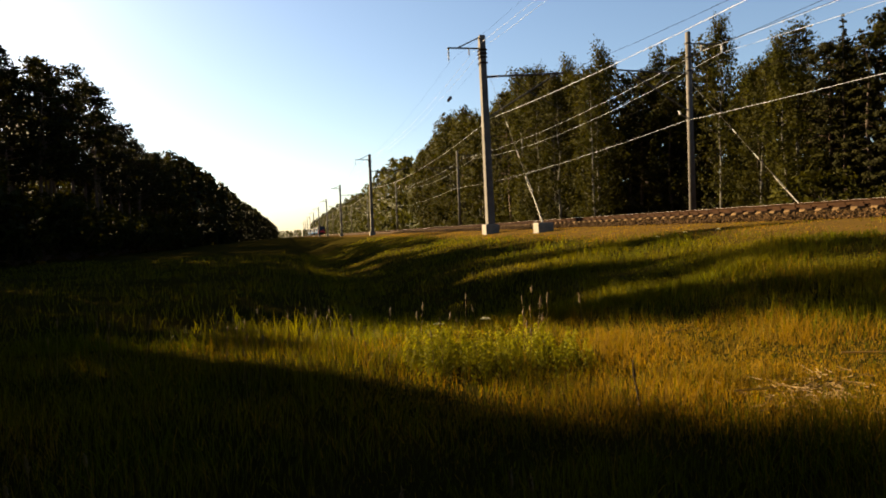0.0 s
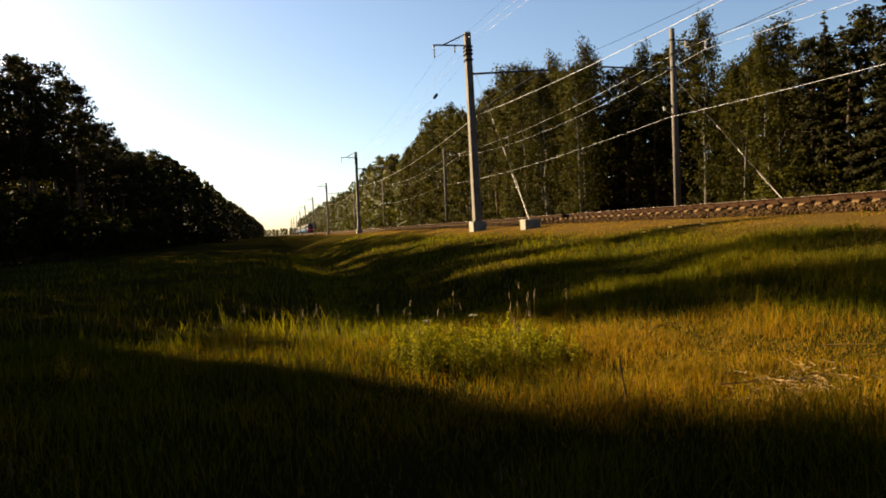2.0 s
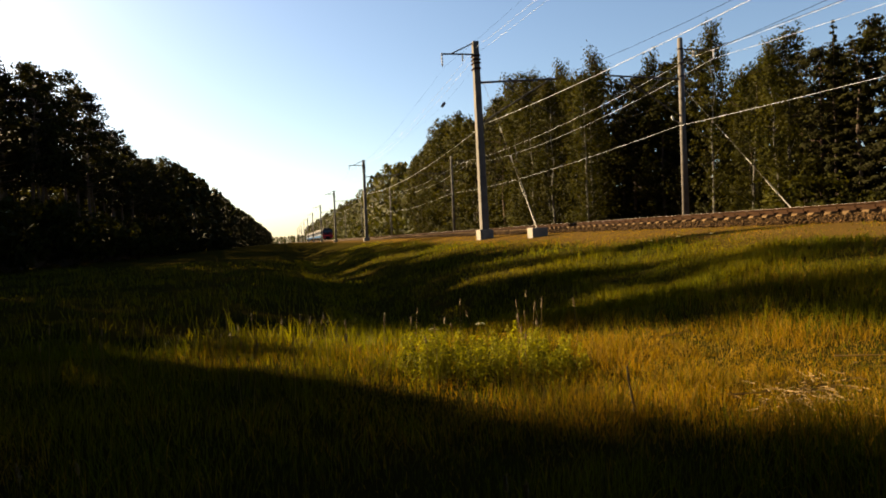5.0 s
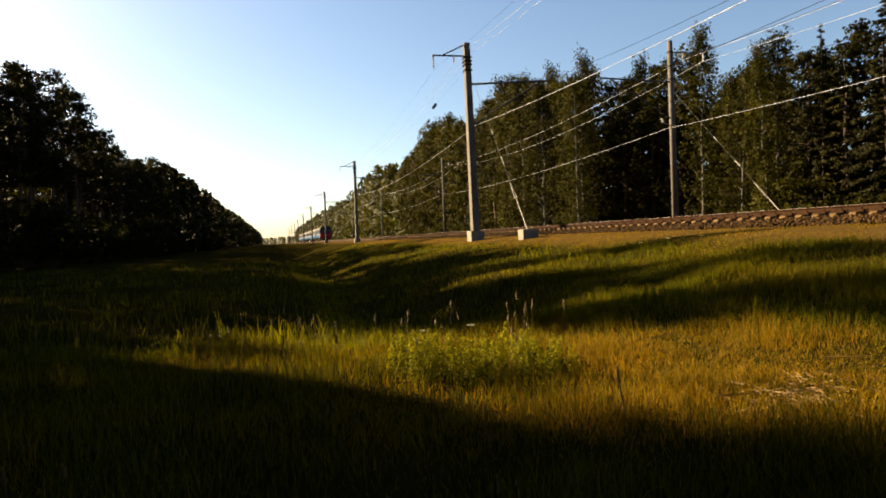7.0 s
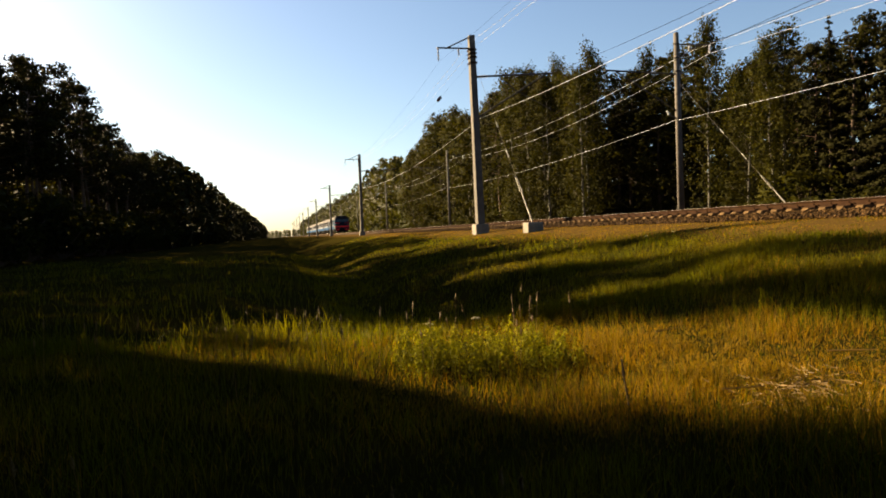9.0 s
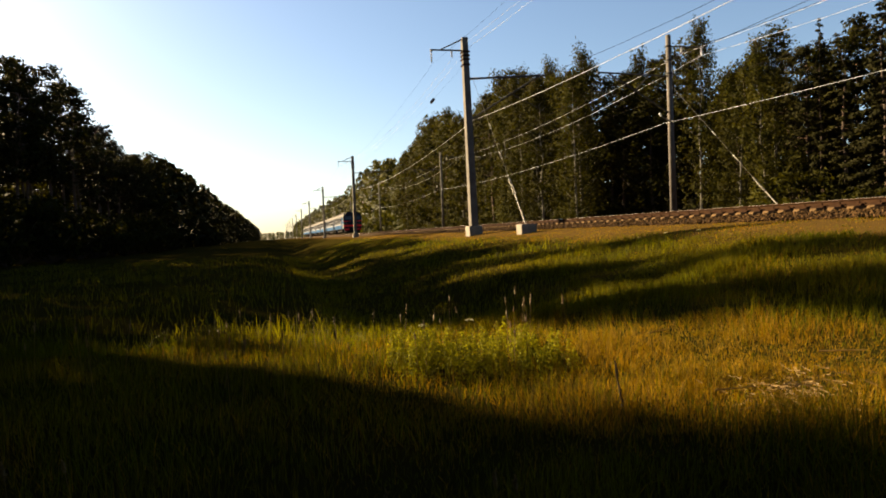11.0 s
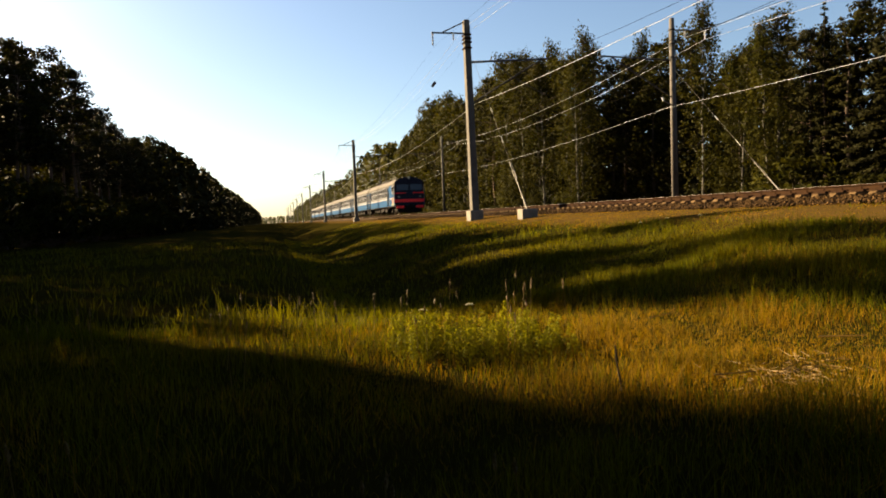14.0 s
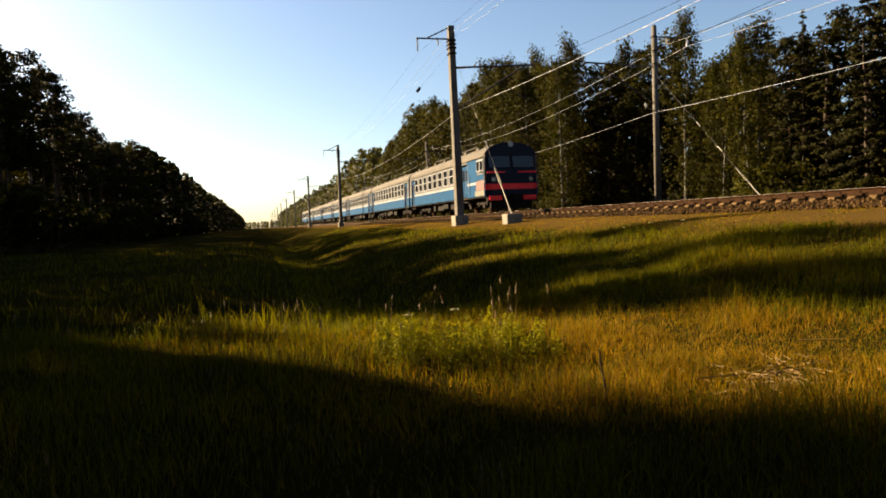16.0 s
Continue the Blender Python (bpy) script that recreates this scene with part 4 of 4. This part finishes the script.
# tall pines added out of view over the spot where the camera stands, to screen off the sky
for x, y in ((-2.8, 1.8), (-5.2, 6.2), (-0.6, -2.0), (2.4, -1.6), (4.8, 1.2), (-7.8, 10.4)):
    plant("pine", x, y, rg.uniform(19, 21), rg, light=True, wide=1.5)
y = 44.0
while y < 150:
    plant("bush", -22.2 + rg.uniform(-0.8, 0.8), y, rg.uniform(4.0, 8.0), rg)
    y += rg.uniform(2.4, 3.8)


spots = []
for y in np.arange(150, 900, 5.5):
    for x0 in (31.5, 36.5):
        spots.append((x0 + g2.uniform(-1.5, 1.5), y + g2.uniform(-2, 2), float(np.interp(y, RY, RH)) * g2.uniform(0.95, 1.14)))
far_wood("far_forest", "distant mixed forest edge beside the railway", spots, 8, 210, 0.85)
spots = []
for y in np.arange(148, 1300, 6.0):
    for x0 in (-25, -31):
        spots.append((x0 + g2.uniform(-1.5, 1.5), y + g2.uniform(-2, 2), float(np.interp(y, LY, LH)) * 0.95 * g2.uniform(0.85, 1.02)))
far_wood("far_forest", "distant dark forest edge across the meadow", spots, 9, 150, 1.25, 0.0, NEEDLE)
spots = [(x + g2.uniform(-3, 3), 1450 + g2.uniform(-30, 60), g2.uniform(13, 17)) for x in np.arange(-110, 190, 1.3)]
far_wood("far_forest", "haze-coloured forest closing the view at the horizon", spots, 10, 45, 2.2)

# tree shapes that found no place
for pool in (*KINDS.values(), *LIGHT.values(), *DIM.values()):
    for tree, h, placed in pool:
        if not placed:
            for o in (*tree.children_recursive, tree):
                bpy.data.objects.remove(o)

# ---- meadow ----
def blades(name, label, mat, spots, h0, h1, width, seed, kind_group="grass", lean=0.35):
    """Tapered bent grass blades standing on the ground."""
    g = np.random.default_rng(seed)
    n = len(spots)
    P = np.array([(x, y, gz(x, y) - 0.01) for x, y in spots])
    h = g.uniform(h0, h1, n) * np.array([0.75 + 0.9 * noise.noise((x * 0.9, y * 0.9, 3.3)) + 0.35 * noise.noise((x * 3.1, y * 3.1, 7.7)) for x, y in spots]).clip(0.25, 1.6)
    h *= np.array([1 - 0.62 * smooth01(x, 9.0, 10.6) for x, y in spots])
    a = g.uniform(0, 6.28, n)
    la = g.uniform(0, 6.28, n)
    ln = np.abs(g.normal(size=n)) * lean * h
    side = np.stack([np.cos(a), np.sin(a), 0 * a], 1) * (width * g.uniform(0.6, 1.3, n))[:, None]
    ld = np.stack([np.cos(la), np.sin(la), 0 * a], 1) * ln[:, None]
    up = np.zeros((n, 3))
    up[:, 2] = h
    V = np.stack([P - side, P + side, P + up * 0.6 + ld * 0.4 + side * 0.7, P + up * 0.6 + ld * 0.4 - side * 0.7, P + up + ld], 1).reshape(-1, 3)
    i = np.arange(n)[:, None] * 5
    F = np.concatenate([i + [0, 1, 2], i + [0, 2, 3], i + [3, 2, 4]], 1).reshape(-1, 3)
    return tagged(new(name, mesh_of(name, V.tolist(), F.tolist(), mat)), label, "grass", kind="stuff")


def scatter(n, x0, x1, y0, y1, seed, bias=1.0, keep=None):
    g = np.random.default_rng(seed)
    out = []
    while len(out) < n:
        x, y = g.uniform(x0, x1), y0 + (y1 - y0) * g.random() ** bias
        if keep is None or g.random() < keep(x, y):
            out.append((x, y))
    return out


def dry_zone(x, y):
    """Share of dry grass: high near the cut patch and along the ballast, low on the bank."""
    n = noise.noise((x * 0.5, y * 0.5, 9.1)) * 0.35
    near = math.exp(-((x - 3.9) / 1.35) ** 2 - ((y - 5.3) / 1.9) ** 2)
    edge = smooth01(x, 8.6, 11.0)
    return min(1, max(0.03, 0.95 * near + 1.1 * edge + n))


def green_zone(x, y):
    return 1 - 0.88 * dry_zone(x, y)


blades("meadow_grass", "tall green meadow grass in the foreground", GRASS, scatter(48000, -4, 8.5, 2.4, 11, 1, 1.2, green_zone), 0.08, 0.34, 0.0026, 31, lean=0.5)
blades("dry_grass", "dry orange straw-coloured grass in the foreground", DRY, scatter(36000, -3, 9, 2.4, 10.5, 2, 1.2, dry_zone), 0.05, 0.24, 0.0026, 32, lean=0.7)
blades("meadow_grass", "short green grass on the railway bank", GRASS, scatter(36000, 1, 12, 9, 70, 3, 2.2, green_zone), 0.08, 0.26, 0.009, 33, lean=0.5)
blades("meadow_grass", "sunlit yellow-green grass on the near bank", GRASS, scatter(16000, 6, 12, 5, 17, 8, 1.0, green_zone), 0.08, 0.26, 0.005, 38, lean=0.5)
blades("dry_grass", "dry brown grass beside the ballast", DRY, scatter(24000, 7.5, 12.4, 4, 70, 4, 1.9, dry_zone), 0.05, 0.16, 0.007, 34, lean=0.7)
blades("meadow_grass", "shaded grass of the meadow before the forest", GRASS, scatter(16000, -20, 2, 10, 60, 5, 1.8), 0.16, 0.40, 0.009, 35, lean=0.5)
blades("meadow_grass", "long shaded grass close by", GRASS, scatter(6000, -3.5, 3.5, 0.8, 3.2, 6), 0.15, 0.42, 0.003, 36, lean=0.5)


def seed_stalk(x, y, h, g):
    t = tagged(new("grass_stalk"), "tall dry grass stalk with a seed head", "grass stalk", "seed stalks in the meadow")
    t.location = (x, y, gz(x, y) - 0.02)
    t.rotation_euler = (g.normal() * 0.08, g.normal() * 0.08, g.uniform(0, 6.28))
    part("stem", rod(B(), (0, 0, 0), (0.02, 0, h * 0.86), 0.0032, 0.002, 5), STRAW, t)
    bm = B()
    for k in range(7):
        z = h * (0.84 + 0.022 * k)
        r = 0.011 * math.sin(0.5 + 2.4 * k / 6)
        rod(bm, (0.02, 0, z), (0.022 + g.normal() * 0.006, g.normal() * 0.006, z + h * 0.035), r + 0.003, 0.002, 5)
    part("seed_head", bm, STRAW, t)


g3 = np.random.default_rng(77)
for i in range(46):
    seed_stalk(g3.uniform(-2.6, 3.4), g3.uniform(6.0, 9.5), g3.uniform(0.45, 0.78), g3)
for x, y, h in ((-1.30, 3.6, 0.62), (-1.42, 3.5, 0.5), (0.95, 2.75, 0.55), (1.1, 2.8, 0.5), (0.42, 2.95, 0.52), (0.36, 3.1, 0.45), (0.52, 3.0, 0.42), (-1.1, 3.9, 0.5)):
    seed_stalk(x, y, h, g3)


def weed(x, y, h, g):
    t = tagged(new("meadow_weed"), "leafy green weed standing in the meadow grass", "weed", "weeds in the meadow")
    t.location = (x, y, gz(x, y) - 0.02)
    t.rotation_euler = (g.normal() * 0.08, g.normal() * 0.08, g.uniform(0, 6.28))
    part("stem", rod(B(), (0, 0, 0), (0.01, 0.01, h), 0.006, 0.003, 5), WEED, t)
    n = 56
    f = (np.arange(n) + 0.5) / n
    a = np.arange(n) * 2.4
    r = h * 0.30 * (1.15 - f) * g.uniform(0.3, 1.2, n)
    c = np.stack([r * np.cos(a), r * np.sin(a), h * (0.12 + 0.88 * f)], 1)
    nor = unit(np.stack([np.cos(a) * 0.6, np.sin(a) * 0.6, np.ones(n)], 1) + g.normal(size=(n, 3)) * 0.25)
    V, F = leaf_cards(c, nor, g.uniform(0.014, 0.030, n), g, 1.2)
    part("leaves", mesh_of("leaves", V, F, WEED), None, t)


for i in range(120):
    x = g3.uniform(1.3, 3.1)
    weed(x, 7.4 - 0.45 * (x - 1.0) + g3.normal() * 0.32, g3.uniform(0.2, 0.5) * (1.1 - 0.25 * abs(x - 2.0)), g3)
for i in range(26):
    y = g3.uniform(15, 27)
    weed(8.0 + 0.05 * (y - 20) + g3.normal() * 0.25, y, g3.uniform(0.16, 0.3), g3)


def umbel(x, y, h, g):
    t = tagged(new("white_flower"), "white umbel flower on a thin green stem", "flower", "white flowers in the meadow")
    t.location = (x, y, gz(x, y) - 0.02)
    part("stem", rod(B(), (0, 0, 0), (0.02, 0, h - 0.04), 0.005, 0.003, 5), WEED, t)
    n = 60
    a, r = g.uniform(0, 6.28, n), 0.055 * np.sqrt(g.random(n))
    c = np.stack([0.02 + r * np.cos(a), r * np.sin(a), h - 6 * r ** 2], 1)
    V, F = leaf_cards(c, unit(g.normal(size=(n, 3)) * 0.3 + (0, 0, 1)), g.uniform(0.008, 0.014, n), g, 0.8)
    part("flower_head", mesh_of("flower_head", V, F, PETAL), None, t)


for x, y, h in ((1.5, 6.7, 0.62), (2.1, 6.9, 0.6), (9.2, 13.5, 0.35), (8.9, 14.2, 0.3), (9.6, 12.8, 0.3)):
    umbel(x, y, h, g3)

# flattened straw left from mowing, and loose dry stems
V, F = [], []
for i in range(260):
    cx, cy = 3.75 + g3.normal() * 0.24, 3.95 + g3.normal() * 0.18
    L, a = g3.uniform(0.05, 0.19), g3.uniform(0, 3.14)
    d = np.array([math.cos(a), math.sin(a), g3.normal() * 0.22]) * L
    c = np.array([cx, cy, gz(cx, cy) + g3.uniform(0.05, 0.2)])
    w = np.array([-math.sin(a), math.cos(a), 0]) * 0.0016
    k = len(V)
    V += [(c - d / 2 - w).tolist(), (c - d / 2 + w).tolist(), (c + d / 2).tolist(), (c - d / 2 + (0, 0, 0.006)).tolist()]
    F += [(k, k + 1, k + 2), (k, k + 2, k + 3), (k + 1, k + 3, k + 2)]
tagged(new("straw_heap", mesh_of("straw_heap", V, F, STRAW)), "heap of pale mown straw lying on dry grass", "straw", kind="stuff")
for x, y, a, L in ((4.05, 6.1, 10, 0.32), (4.5, 4.2, -35, 0.35), (3.2, 3.9, -20, 0.3)):
    s = tagged(new("dry_stem"), "pale dry plant stem lying on the grass", "dry stem", "loose dry stems")
    part("stem", rod(B(), (-L / 2, 0, 0), (L / 2, 0, 0.02), 0.007, 0.004, 5), STRAW, s)
    s.matrix_basis = pose(x, y, gz(x, y) + 0.2, 0, 0, a)
dead = tagged(new("dead_stalk"), "dark dead weed stalk leaning in the dry grass", "dead stalk")
dead.matrix_basis = pose(2.75, 4.7, gz(2.75, 4.7) - 0.02, 8, -14, 0)
part("stem", rod(B(), (0, 0, 0), (0, 0, 0.36), 0.012, 0.006, 6), BARK, dead)
part("husk", rod(B(), (0, 0, 0.3), (0.01, 0, 0.44), 0.016, 0.006, 6), BARK, dead)


# ---- movement ----
SPEED, FRONT_AT_END = 17.2, 36.0


def motions():
    for i, (car, wheels) in enumerate(TRAIN):
        rows = []
        for t in (0, 4, 8, 12, 16):
            rows.append((t, pose(NEAR_X, FRONT_AT_END + SPEED * (16 - t) + i * PITCH, RAIL_Z + 0.003)))
        walk(car, rows)
        if i < 2:
            for w in wheels:
                spin = math.degrees(SPEED / 0.48)
                walk(w, [(k / 30, pose(w.location.x, w.location.y, w.location.z, (spin * k / 30) % 360)) for k in range(0, 481)])


motions()
